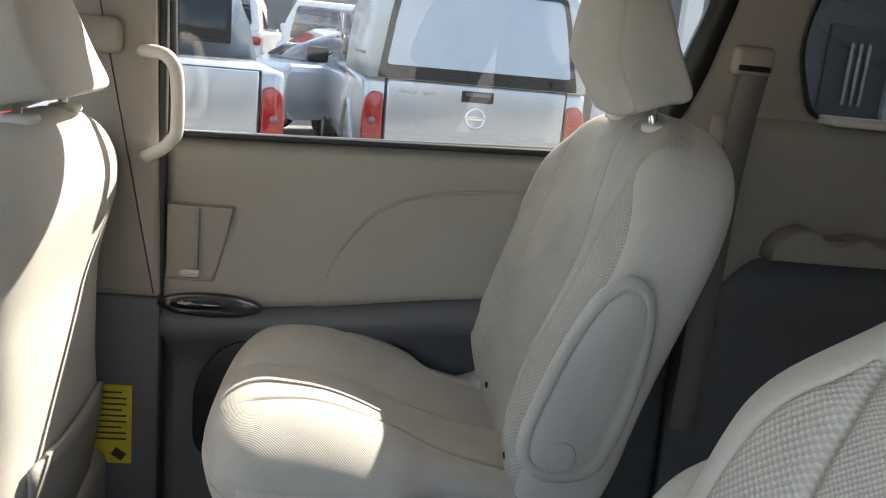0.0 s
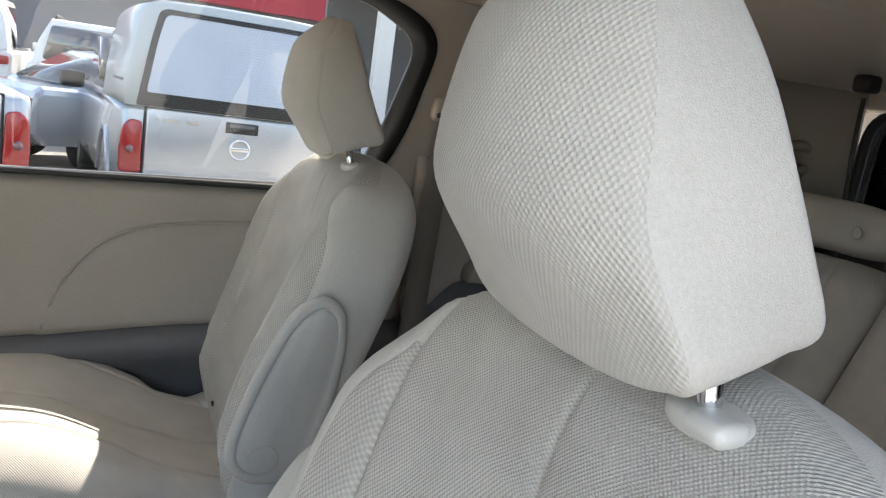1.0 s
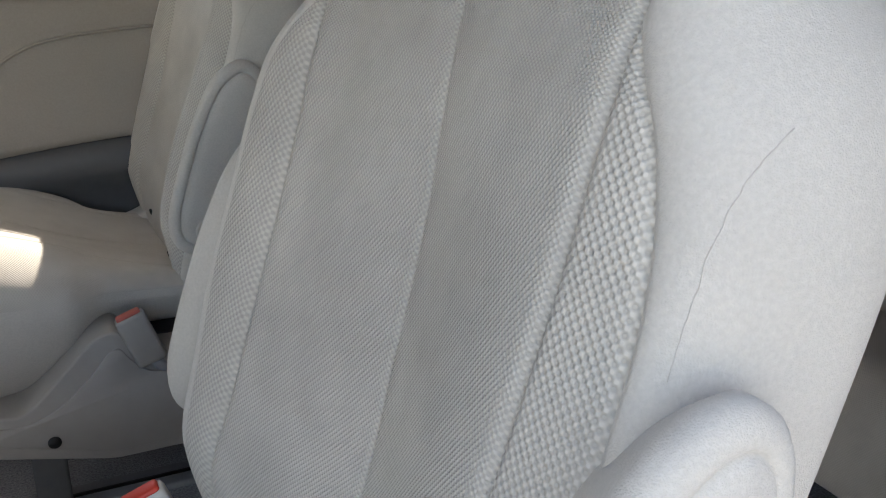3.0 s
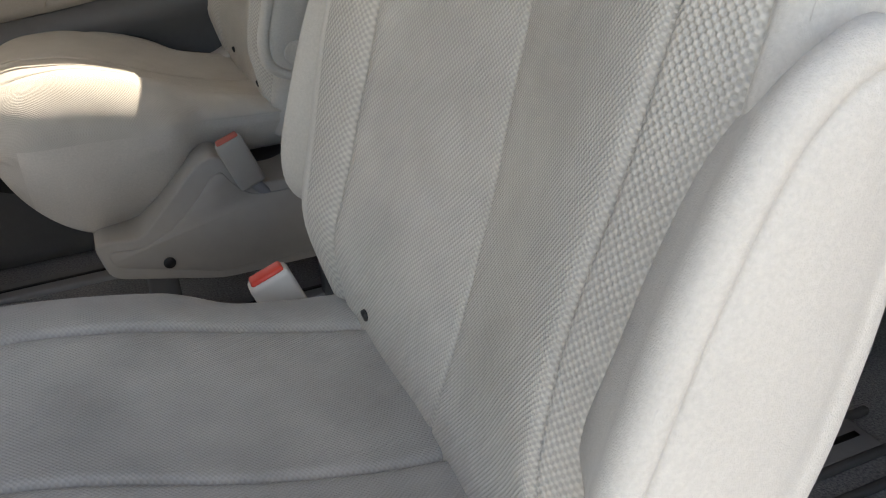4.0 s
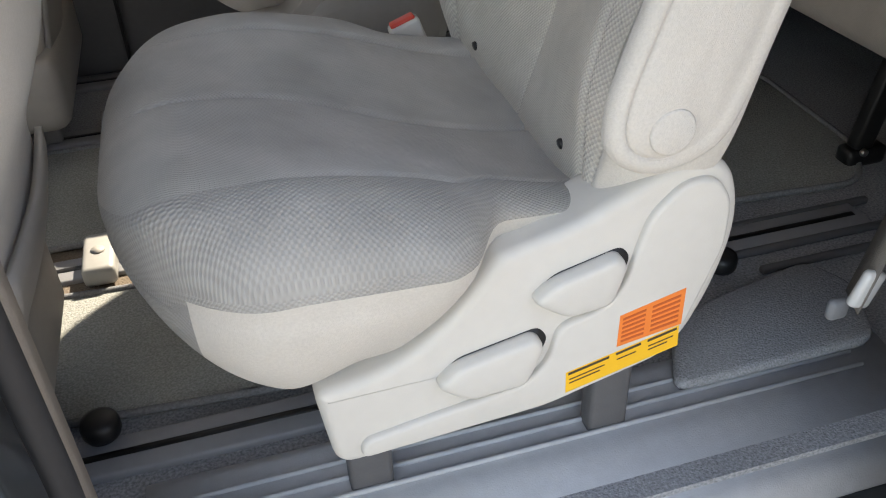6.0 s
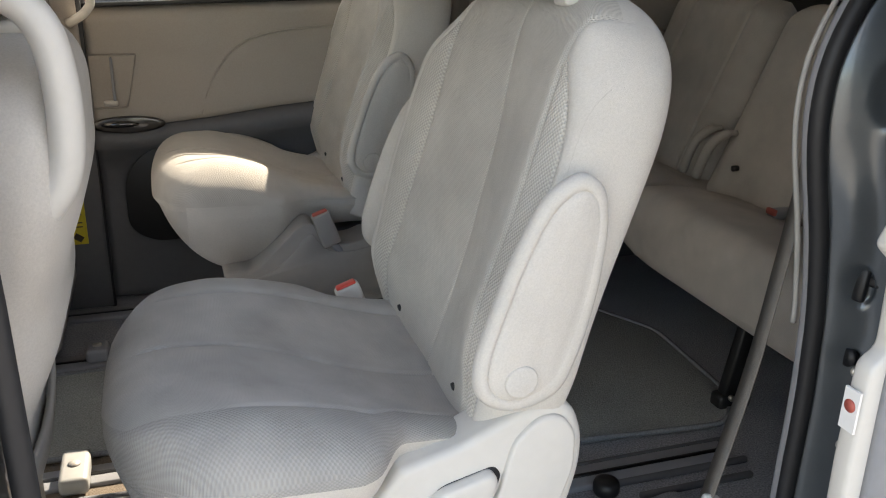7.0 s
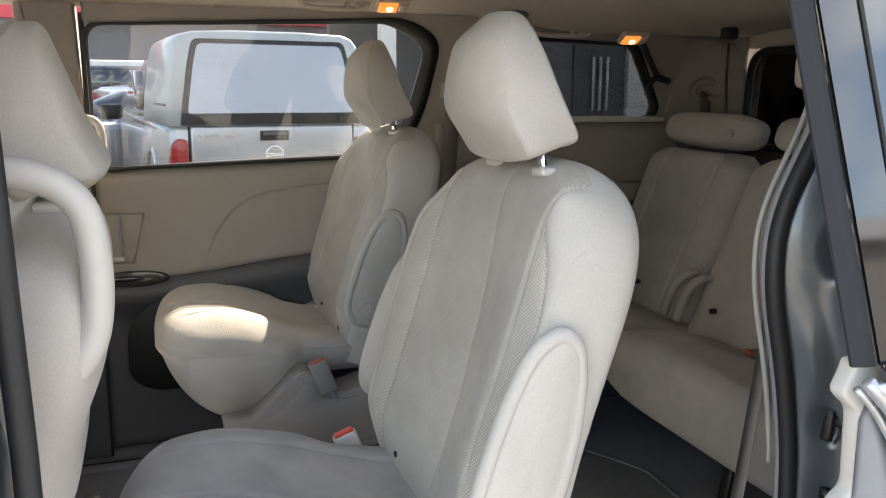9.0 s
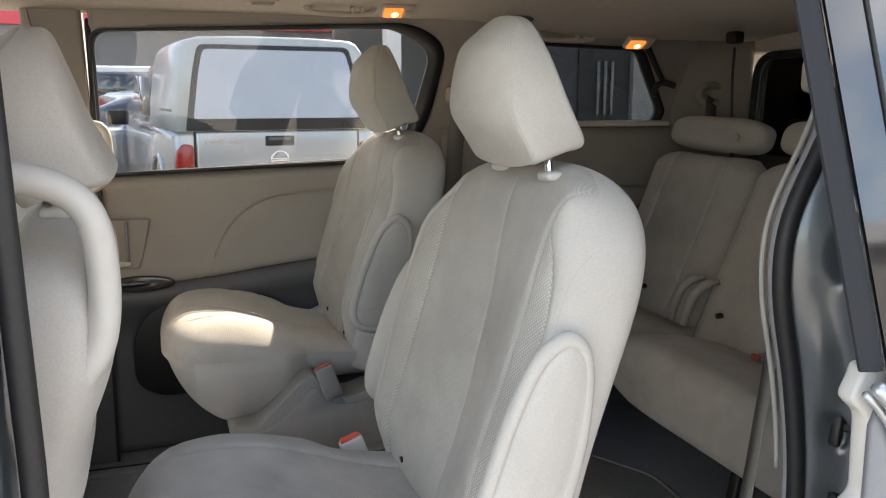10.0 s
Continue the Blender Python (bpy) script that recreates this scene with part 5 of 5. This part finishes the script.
JAMB_Z = (0.36, 0.69, 0.83, 0.907, 0.96, 1.07, 1.09, 1.18, 1.235, 1.276, 1.32, 1.37, 1.41, 1.50, 1.66)
JAMB_X = (0.616, 0.610, 0.612, 0.608, 0.605, 0.587, 0.581, 0.559, 0.556, 0.560, 0.578, 0.606, 0.622, 0.650, 0.690)


def jamb_x(z):
    """Rear edge of the door opening."""
    return sum(float(np.interp(z + 0.012 * k, JAMB_Z, JAMB_X)) for k in range(-3, 4)) / 7


jamb = thing("door_jamb", "painted metal rear jamb of the open door with rubber seal", "door jamb", kind="structure")
zs = lin(0.36, 1.66, 70)
part("seal", tube([(jamb_x(z) + 0.001, -0.022, z) for z in zs], 0.0115, 12), RUBBER, jamb, "black rubber door seal")
part("trim_lip", tube([(jamb_x(z) + 0.0075, 0.001, z) for z in zs], 0.0075, 10), LIP_GREY, jamb, "grey trim lip")


def jamb_at(z, t):
    pocket = bump(z, 1.245, 0.050) * bump(t, 0.36, 0.13)
    latch = bump(z, 1.000, 0.030) * bump(t, 0.22, 0.085)
    ridge = bump(z, 1.10, 0.05) * bump(t, 0.22, 0.10)
    x = jamb_x(z) + 0.011 + 0.030 * smooth(0, 0.35, t) + 0.045 * t
    return (x + 0.020 * smooth(0.35, 0.75, pocket) + 0.012 * smooth(0.3, 0.7, latch) - 0.010 * ridge + 0.006 * bump(z, 0.90, 0.02) * bump(t, 0.2, 0.08), -0.020 - 0.125 * t, z)


part("jamb_panel", sheet(lin(0.36, 1.66, 220), lin(0, 1, 36), jamb_at, 0.012, (1, 0, 0)), PAINT_JAMB, jamb, "grey metallic pressed jamb")
p, q = Vector(jamb_at(1.000, 0.20)), Vector(jamb_at(1.000, 0.28))
part("latch_hole", join(rbox((p.x - 0.002, p.y, p.z), (0.010, 0.016, 0.044), 0.004, (0, 8, 20)), rbox((q.x - 0.003, q.y, q.z + 0.006), (0.010, 0.018, 0.014), 0.004, (0, 8, 20))), BLACK, jamb, "dark latch opening")
p = Vector(jamb_at(0.900, 0.20))
part("grommet", disc((p.x - 0.002, p.y, p.z), 0.012, 0.010, "x", 18), BLACK, jamb)
part("inner_trim", sheet(zs, lin(0, 1, 8), lambda z, t: (jamb_x(z) + 0.010 + 0.27 * t, 0.006 + 0.065 * smooth(0, 0.45, t), z), 0.008, (0, -1, 0)), GREY_TRIM, jamb, "grey inner pillar trim")
part("white_strip", tube([(jamb_x(z) - 0.004, 0.010, z) for z in lin(0.930, 1.42, 34)], 0.0036, 8), GREY_TRIM, jamb, "pale clip strip")
near_q = thing("wall_near_quarter", "near rear quarter of the van body", "wall", kind="structure")
part("panel", rbox((1.33, 0.035, 0.85), (1.05, 0.05, 0.82), 0.01), DARK_TRIM, near_q)
part("upper_panel", rbox((1.33, 0.045, 1.64), (1.05, 0.05, 0.08), 0.01), BEIGE, near_q)
part("body_side", sheet(lin(0.62, 1.95, 12), lin(0.35, 1.22, 14), lambda x, z: (x, -0.135 - 0.03 * bump(z, 0.85, 0.3), z), 0.01, (0, 1, 0)), PAINT_VAN, near_q)
pane = part("pane", rbox((1.30, -0.055, 1.42), (1.00, 0.005, 0.38), 0.0), GLASS_PRIVACY, near_q, "tinted glass pane", False)
roof = thing("van_roof", "painted van roof", "roof", kind="structure")
part("skin", sheet(lin(-1.3, 1.9, 24), lin(-0.13, 1.455, 18), lambda x, y: (x, y, 1.755 - 0.06 * abs((y - 0.745) / 0.87) ** 3), 0.012, (0, 0, -1)), PAINT_VAN, roof)
part("drip_rail", prism(rounded([(-0.125, 1.665), (-0.135, 1.70), (0.03, 1.715), (0.03, 1.662)], 0.01, 3), "x", -1.2, 1.85), PAINT_VAN, roof, "painted rail over the door opening")
part("header_trim", prism(rounded([(0.0, 1.600), (0.015, 1.668), (0.06, 1.668), (0.05, 1.61)], 0.012, 3), "x", -1.2, 1.85), HEADLINER, roof)
outer = thing("wall_far_body", "outer skin of the far body side", "wall", kind="structure")
part("panel", sheet(lin(-1.4, 1.9, 24), lin(0.30, 1.19, 12), lambda x, z: (x, 1.605 + 0.02 * bump(z, 0.85, 0.3) - 0.03 * smooth(1.0, 1.2, z), z), 0.012, (0, 1, 0)), PAINT_VAN, outer)


# ---- open sliding door, slid back outside the body ----
sd = thing("door_2", "open sliding door with black frame, glass and silver edge", "car door", kind="structure")


def lead(z):
    """Leading edge of the door above the belt."""
    return 0.4690 - 0.315 * (z - 1.163) + 0.87 * lean_in(z)


def lean_in(z):
    """How far the door's upper part leans towards the body."""
    return 0.24 * max(0.0, z - 1.163)


zz = lin(1.163, 1.62, 20)
part("window_frame", sheet(zz, lin(0, 1, 5), lambda z, t: (lead(z) + 0.025 * t, -0.248 - 0.004 * smooth(0, 0.5, t) + lean_in(z), z), 0.004, (0, 1, 0)), FRAME_DARK, sd, "matt dark window frame", False)
part("gloss_pillar", sheet(zz, lin(0, 1, 4), lambda z, t: (lead(z) + 0.0285 + 0.050 * t, -0.256 + lean_in(z), z), 0.006, (0, 1, 0)), GLOSS_BLACK, sd, "gloss black pillar cover", False)
part("glass_seal", tube([(lead(z) + 0.0805, -0.257 + lean_in(z), z) for z in zz], 0.0025, 6), RUBBER, sd)
part("pane", sheet(zz, lin(0, 1, 8), lambda z, t: (lead(z) + 0.082 + 0.85 * t, -0.252 + lean_in(z), z), 0.004, (0, 1, 0)), GLASS_DARK, sd, "dark tinted glass reflecting the sky", False)
part("belt_moulding", tube([(0.496, -0.266, 1.158), (0.70, -0.268, 1.166), (1.35, -0.268, 1.185)], 0.011, 12), GLOSS_BLACK, sd, "black belt moulding")
EDGE_Z = (0.38, 0.80, 0.965, 1.02, 1.08, 1.128, 1.152)
EDGE_X = (0.640, 0.616, 0.596, 0.574, 0.535, 0.502, 0.470)


def door_edge(z):
    """Front edge of the door's outer skin."""
    return sum(float(np.interp(z + 0.008 * k, EDGE_Z, EDGE_X)) for k in range(-2, 3)) / 5


sk = sheet(lin(0.0, 1.0, 16), lin(0.38, 1.150, 40), lambda u, z: (door_edge(z) + 0.003 + (1.37 - door_edge(z)) * u, -0.262 - 0.030 * bump(z, 0.80, 0.30), z), 0.008, (0, 1, 0))
part("outer_skin", sk, PAINT_SILVER, sd, "silver painted outer skin")
part("front_flange", tube([(door_edge(z), -0.258 - 0.022 * bump(z, 0.80, 0.28), z) for z in lin(1.152, 0.38, 50)], 0.0072, 10), PAINT_SILVER, sd, "silver door edge")
part("edge_bead", tube([(door_edge(z) - 0.013, -0.250 - 0.015 * bump(z, 0.80, 0.28), z) for z in lin(1.142, 0.38, 50)], 0.0042, 8), PAINT_SILVER, sd)
part("inner_trim", prism(rounded([(0.483, 1.150), (0.472, 1.128), (0.496, 1.108), (0.500, 1.020), (0.480, 1.006), (0.477, 0.90), (0.490, 0.40), (1.30, 0.40), (1.30, 1.160), (0.487, 1.164)], 0.010, 4), "y", -0.212, -0.236, 0.005), LIGHT_PLASTIC, sd, "pale inner door trim")
part("edge_plate", prism([(0.505, 0.40), (0.496, 1.10), (0.503, 1.118), (0.530, 1.072), (0.566, 1.018), (0.588, 0.962), (0.608, 0.80), (0.630, 0.40)], "y", -0.236, -0.246), GREY_MID, sd, "grey door edge")
for z in (0.99, 0.905):
    part("screw", disc((0.486, -0.2110, z), 0.0055, 0.004, "y", 14, 0.001), STEEL, sd)
part("grommet", disc((0.548, -0.234, 0.962), 0.014, 0.010, "y", 18), BLACK, sd)
lb = part("label", rbox((0.4755, -0.224, 0.955), (0.003, 0.020, 0.046), 0.0), PAINT_WHITE, sd, "small white label", False)
part("pictogram", disc((0.4735, -0.224, 0.960), 0.007, 0.001, "x", 20), RED_DULL, lb)


# ---- outside ----
solid("ground", rbox((0, 0, -0.05), (900, 900, 0.10), 0.0), ASPHALT, "worn pale concrete car park", "ground", "structure", smooth=False)


def pickup(x, y, paint, canopy, label, turn=0.0, pivot=0.9):
    """A pickup whose tailgate faces -y; x, y: middle of the tailgate."""
    p = thing("pickup_truck", label, "pickup", "parked vehicles")

    def add(name, bm, mats, parent=p, lab="", sm=True):
        return part(name, shaped(bm, m), mats, parent, lab, sm)

    m = Matrix.Translation((x + pivot, y, 0)) @ Matrix.Rotation(radians(turn), 4, "Z") @ Matrix.Translation((-pivot, 0, 0))
    hw = 0.90
    body = [(0.02, 0.48), (0.0, 0.62), (0.0, 1.06), (0.02, 1.10), (1.62, 1.10), (3.9, 1.12), (4.9, 0.98), (4.95, 0.55), (4.9, 0.42), (0.3, 0.42)]
    rings = []
    for sx, ins in ((-hw, 0.06), (-hw + 0.015, 0.015), (-hw + 0.06, 0.0), (hw - 0.06, 0.0), (hw - 0.015, 0.015), (hw, 0.06)):
        rings.append([(sx, min(max(a, ins * 0.6), 4.95 - ins), c - (ins if c > 1.0 else 0)) for a, c in body])
    add("body", loft(rings), paint, lab="painted body and bed sides")
    add("tailgate", rbox((0, -0.006, 0.82), (1.44, 0.05, 0.55), 0.02, seg=3), paint, lab="painted tailgate")
    add("tailgate_gap", rbox((0, -0.001, 0.82), (1.475, 0.03, 0.565), 0.01), BLACK)
    hd = add("handle_recess", rbox((-0.005, -0.032, 1.010), (0.255, 0.012, 0.085), 0.02, seg=3), BLACK, lab="black tailgate handle")
    add("handle", rbox((-0.005, -0.040, 1.028), (0.20, 0.010, 0.030), 0.006), DARK_TRIM, hd)
    add("badge_ring", tube([(-0.01 + 0.075 * math.cos(a), -0.036, 0.845 + 0.075 * math.sin(a)) for a in lin(0, 2 * math.pi, 29)], 0.012, 8), CHROME, lab="round chrome badge")
    add("badge_bar", rbox((-0.01, -0.036, 0.845), (0.16, 0.012, 0.034), 0.005), CHROME)
    for k, (a, w) in enumerate(((-0.655, 0.02), (-0.60, 0.11), (-0.43, 0.09))):
        add("badge_letters", rbox((a + w / 2, -0.033, 1.015), (w, 0.006, 0.030), 0.002), STEEL)
    for s in (-1, 1):
        lamp = add("tail_lamp", prism(rounded([(s * 0.735, 0.60), (s * 0.745, 0.985), (s * 0.83, 1.0), (s * 0.885, 0.94), (s * 0.90, 0.78), (s * 0.892, 0.60)], 0.03, 4), "y", -0.035, 0.10, 0.012), TAIL_RED, lab="red tail lamp")
        add("reverse_lens", shaped(disc((0, 0, 0), 0.030, 0.02, "y", 20), Matrix.Translation((s * 0.825, -0.036, 0.775))), TAIL_CLEAR, lamp)
        if canopy or s < 0:
            add("mirror", rbox((s * 1.06, 3.05, 1.14), (0.24, 0.12, 0.17), 0.04, seg=3), BLACK, lab="black door mirror")
        add("fender_lip", tube([(s * 0.905, 0.95 + 0.44 * math.cos(a), 0.40 + 0.44 * math.sin(a)) for a in lin(0.1, math.pi - 0.1, 15)], 0.03, 8), paint)
    add("bumper", rbox((0, -0.09, 0.50), (1.70, 0.16, 0.17), 0.03, seg=3), STEEL, lab="metal rear bumper")
    # cab
    cab = []
    for sx, k in ((-0.86, 0.0), (-0.80, 0.5), (-0.68, 1.0), (0.68, 1.0), (0.80, 0.5), (0.86, 0.0)):
        top = 1.12 + 0.60 * k
        cab.append([(sx, 1.62 + 0.20 * k, 1.08), (sx, 1.62 + 0.22 * k, top - 0.04 * k), (sx, 1.95, top + 0.02 * k), (sx, 3.0, top), (sx, 3.55 - 0.25 * k, top - 0.10 * k), (sx, 3.95 - 0.3 * k, 1.10)])
    if not canopy:
        add("cab", loft(cab), paint, lab="painted cab")
        add("rear_window", rbox((0, 1.715, 1.43), (1.22, 0.02, 0.36), 0.06, (-9, 0, 0), 3), GLASS_TINT, lab="rear cab window")
        add("cab_interior", rbox((0, 1.83, 1.40), (1.24, 0.03, 0.38), 0.02), GLASS_SKY)
        add("screen_frame", rbox((0, 1.722, 1.43), (1.30, 0.015, 0.44), 0.06, (-9, 0, 0), 3), BLACK)
        for z in (1.31,):
            add("head_rest", rbox((0.35, 1.80, z + 0.05), (0.24, 0.04, 0.16), 0.03), DARK_TRIM)
            add("head_rest", rbox((-0.35, 1.80, z + 0.05), (0.24, 0.04, 0.16), 0.03), DARK_TRIM)
    else:
        add("cab", loft(cab), paint, lab="painted cab")
        for s in (-1, 1):
            add("side_window", prism([(1.95, 1.18), (2.05, 1.58), (2.9, 1.60), (3.4, 1.20)], "x", s * 0.79, s * 0.86), GLASS_DARK)
    if canopy:
        rings = []
        prof = [(-0.885, 0.0), (-0.87, 0.25), (-0.83, 0.52), (-0.795, 0.69), (-0.745, 0.755), (-0.66, 0.785), (-0.3, 0.80)]
        prof += [(-a, h) for a, h in prof[::-1]]
        for yy, k in ((-0.02, 0.97), (0.0, 1.0), (0.8, 1.01), (1.66, 0.99), (1.72, 0.96)):
            rings.append([(a * (0.5 + 0.5 * k), yy - 0.0 + 0.10 * h * (1 if yy < 0.1 else 0), 1.10 + h * k) for a, h in prof])
        can = add("canopy", loft(rings), CANOPY_WHITE, lab="pale fibreglass canopy")
        fr = rounded([(-0.80, 1.105), (-0.72, 1.60), (-0.665, 1.825), (0.665, 1.825), (0.72, 1.60), (0.80, 1.105)], [0.02, 0.10, 0.06, 0.06, 0.10, 0.02], 6)
        dz = Matrix.Translation((0, -0.045, 0)) @ Matrix(((1, 0, 0, 0), (0, 1, 0.115, -0.1265), (0, 0, 1, 0), (0, 0, 0, 1)))
        add("window_frame", shaped(prism(fr, "y", 0.0, 0.03, 0.006), dz), BLACK, can, "black canopy window frame")
        gl = rounded([(-0.735, 1.205), (-0.672, 1.60), (-0.625, 1.785), (0.625, 1.785), (0.672, 1.60), (0.735, 1.205)], [0.03, 0.10, 0.05, 0.05, 0.10, 0.03], 6)
        # the pane's pale colour is painted sky reflection
        add("window_glass", shaped(prism(gl, "y", -0.006, 0.0), dz), GLASS_SKY, can, "canopy window with sky reflection in its colour", False)
        for s in (-1, 1):
            add("side_groove", rbox((s * 0.872, 0.55, 1.27), (0.02, 0.7, 0.025), 0.008), DARK_TRIM, can)
            add("hinge", rbox((s * 0.60, -0.06, 1.15), (0.05, 0.02, 0.04), 0.006), BLACK, can)
    for wy in (1.05, 4.0):
        for s in (-1, 1):
            t = add("wheel", disc((s * 0.78, wy, 0.33), 0.33, 0.22, "x", 28, 0.04), TYRE, p, "black tyre with grey rim")
            add("rim", disc((s * 0.78, wy, 0.33), 0.20, 0.23, "x", 24, 0.02), STEEL, t)
    add("underside", rbox((0, 2.4, 0.42), (1.5, 4.4, 0.22), 0.02), BLACK)
    return p


def saloon(x, y, turn, paint, tall, label, rack=False, kind="parked_car"):
    """A car with its tail towards -y at turn 0."""
    c = thing(kind, label, "car", "parked vehicles")
    m = pose(x, y, 0, 0, 0, turn)

    def add(name, bm, mats, parent=c, lab="", sm=True):
        return part(name, shaped(bm, m), mats, parent, lab, sm)

    hgt = 1.44 + tall
    deck = 0.98 + tall * 0.5
    body = [(0.0, 0.45), (-0.02, 0.70), (0.05, deck - 0.06), (0.14, deck), (3.3, deck - 0.02), (4.25, 0.78), (4.4, 0.6), (4.35, 0.35), (0.15, 0.32)]
    rings = [[(sx, min(max(a, -0.02 + ins), 4.4 - ins), z - (ins if z > 0.8 else 0)) for a, z in body] for sx, ins in ((-0.87, 0.09), (-0.845, 0.03), (-0.78, 0.0), (0.78, 0.0), (0.845, 0.03), (0.87, 0.09))]
    add("body", loft(rings), paint, lab="painted body", sm=False)
    back0 = 0.55 if tall < 0.15 else 0.06
    cab, gla = [], []
    for sx, k in ((-0.80, 0.0), (-0.72, 0.55), (-0.58, 1.0), (0.58, 1.0), (0.72, 0.55), (0.80, 0.0)):
        top = deck - 0.03 + (hgt - deck + 0.03) * k
        cab.append([(sx, back0, deck - 0.03), (sx, back0 + (0.75 if tall < 0.15 else 0.22) * k, top - 0.03 * k), (sx, back0 + (1.05 if tall < 0.15 else 0.4) * k, top), (sx, 2.25, top), (sx, 2.6, top - 0.08 * k), (sx, 3.35, deck - 0.05)])
    add("roof", loft(cab), paint, lab="painted roof and pillars", sm=False)
    q = (hgt - deck)
    slope = math.degrees(math.atan2((0.75 if tall < 0.15 else 0.22), q))
    mid = back0 + (0.75 if tall < 0.15 else 0.22) * 0.5
    add("rear_window", shaped(prism(rounded([(-0.66, -q * 0.40), (-0.56, q * 0.36), (0.56, q * 0.36), (0.66, -q * 0.40)], 0.05, 4), "y", -0.012, 0.012), Matrix.Translation((0, mid - 0.012, deck + q * 0.48)) @ Matrix.Rotation(radians(-slope), 4, "X") @ Matrix.Diagonal((1, 1, 1 / max(0.3, math.cos(radians(slope))), 1))), GLASS_DARK, lab="dark rear window")
    for s in (-1, 1):
        add("side_window", shaped(prism(rounded([(back0 + 0.62, deck + 0.02), (back0 + 0.95, hgt - 0.10), (2.2, hgt - 0.09), (2.95, deck + 0.02)], 0.06, 4), "x", -0.01, 0.01), Matrix.Translation((s * 0.735, 0, 0)) @ Matrix(((1, 0, -s * 0.36, s * 0.36 * (deck + q * 0.45)), (0, 1, 0, 0), (0, 0, 1, 0), (0, 0, 0, 1)))), GLASS_DARK, lab="dark side window")
        add("tail_lamp", rbox((s * 0.70, -0.01, deck - 0.20), (0.26, 0.08, 0.14), 0.03, seg=3), TAIL_RED, lab="red tail lamp")
        add("mirror", rbox((s * 0.96, 2.75, deck + 0.08), (0.18, 0.10, 0.13), 0.03, seg=3), paint)
        if rack:
            add("roof_rail", tube(spline([(s * 0.52, 0.45, hgt - 0.01), (s * 0.52, 0.6, hgt + 0.05), (s * 0.52, 2.0, hgt + 0.05), (s * 0.52, 2.2, hgt - 0.01)], 4), 0.02, 8), BLACK, lab="black roof rail")
    add("bumper", rbox((0, -0.03, 0.50), (1.66, 0.16, 0.26), 0.05, seg=3), paint)
    for wy in (0.85, 3.45):
        for s in (-1, 1):
            w = add("wheel", disc((s * 0.76, wy, 0.31), 0.31, 0.2, "x", 24, 0.04), TYRE, lab="black tyre")
            add("rim", disc((s * 0.76, wy, 0.31), 0.20, 0.21, "x", 20, 0.02), STEEL, w)
    return c


pickup(0.878, 6.62, PAINT_SILVER, True, "silver pickup with a white canopy parked outside", 7, -0.9)
pickup(-1.45, 6.05, PAINT_SILVER, False, "silver pickup with open bed parked outside", 13)
saloon(-1.49, 11.06, -55, PAINT_BLUE_SILVER, 0.0, "pale silver saloon parked behind the pickups")
saloon(-0.60, 13.9, 0, PAINT_WHITE, 0.40, "white estate with black roof rails parked further off", True, "parked_suv")
saloon(-3.6, 12.8, 10, PAINT_WHITE, 0.04, "white saloon parked further off")
saloon(-2.7, 15.4, 0, PAINT_WHITE, 0.65, "white van-like car parked further off")

saloon(7.1, 5.9, -45, PAINT_WHITE, 0.55, "white van parked behind the tailgate", False, "parked_van")


def far_building():
    b = thing("building", "grey and red workshop building behind the car park", "building", kind="structure")
    part("wall", rbox((2.0, 24.2, 1.9), (46, 0.4, 3.8), 0.0), WALL_GREY, b, "grey rendered wall", False)
    part("red_band", rbox((-6.0, 23.9, 3.75), (26, 0.4, 1.3), 0.0), WALL_RED, b, "red painted band", False)
    part("parapet", rbox((2.0, 24.2, 4.6), (46, 0.6, 0.5), 0.02), WALL_WHITE, b, "white parapet", False)
    return b


far_building()
shed = thing("canopy_roof", "red-edged white canopy roof on white posts", "building", kind="structure")
part("roof", rbox((7.2, 15.2, 3.35), (9.0, 4.0, 0.22), 0.02), WALL_WHITE, shed, "white roof", False)
part("red_fascia", rbox((7.2, 13.15, 3.55), (9.0, 0.10, 0.55), 0.01), WALL_RED, shed, "red fascia", False)
for px in (3.7, 4.9):
    part("post", rbox((px, 13.3, 1.65), (0.26, 0.26, 3.3), 0.01), WALL_WHITE, shed, "white post", False)
part("back_wall", rbox((7.6, 17.2, 1.6), (8.2, 0.2, 3.2), 0.0), WALL_GREY, shed, "grey back wall", False)
gate = thing("grey_shed", "dark grey shed wall with a barred door and white corner", "building", kind="structure")
part("wall", rbox((6.95, 14.1, 1.5), (4.2, 0.2, 3.0), 0.0), WALL_GREY, gate, "grey wall", False)
for k in range(3):
    part("bar", tube([(7.95 + 0.15 * k, 13.9, 1.0), (7.95 + 0.15 * k, 13.9, 2.02)], 0.030, 8), WALL_WHITE, gate, "white door bar")
part("door_panel", rbox((8.10, 13.97, 1.15), (1.1, 0.06, 2.3), 0.01), DARK_TRIM, gate, "dark door", False)
part("white_corner", rbox((10.12, 13.93, 1.5), (2.9, 0.2, 3.0), 0.0), WALL_WHITE, gate, "white wall", False)

# building behind the camera, seen only mirrored in the door glass
yard = thing("yard_building", "dark grey building across the yard", "building", kind="structure")
part("wall", rbox((11.0, -13.0, 2.05), (17.0, 3.0, 4.1), 0.05), DARK_TRIM, yard, "", False)
part("roof", prism([(-14.8, 4.1), (-13.0, 5.0), (-11.2, 4.1)], "x", 2.3, 19.7), GREY_MID, yard, "", False)
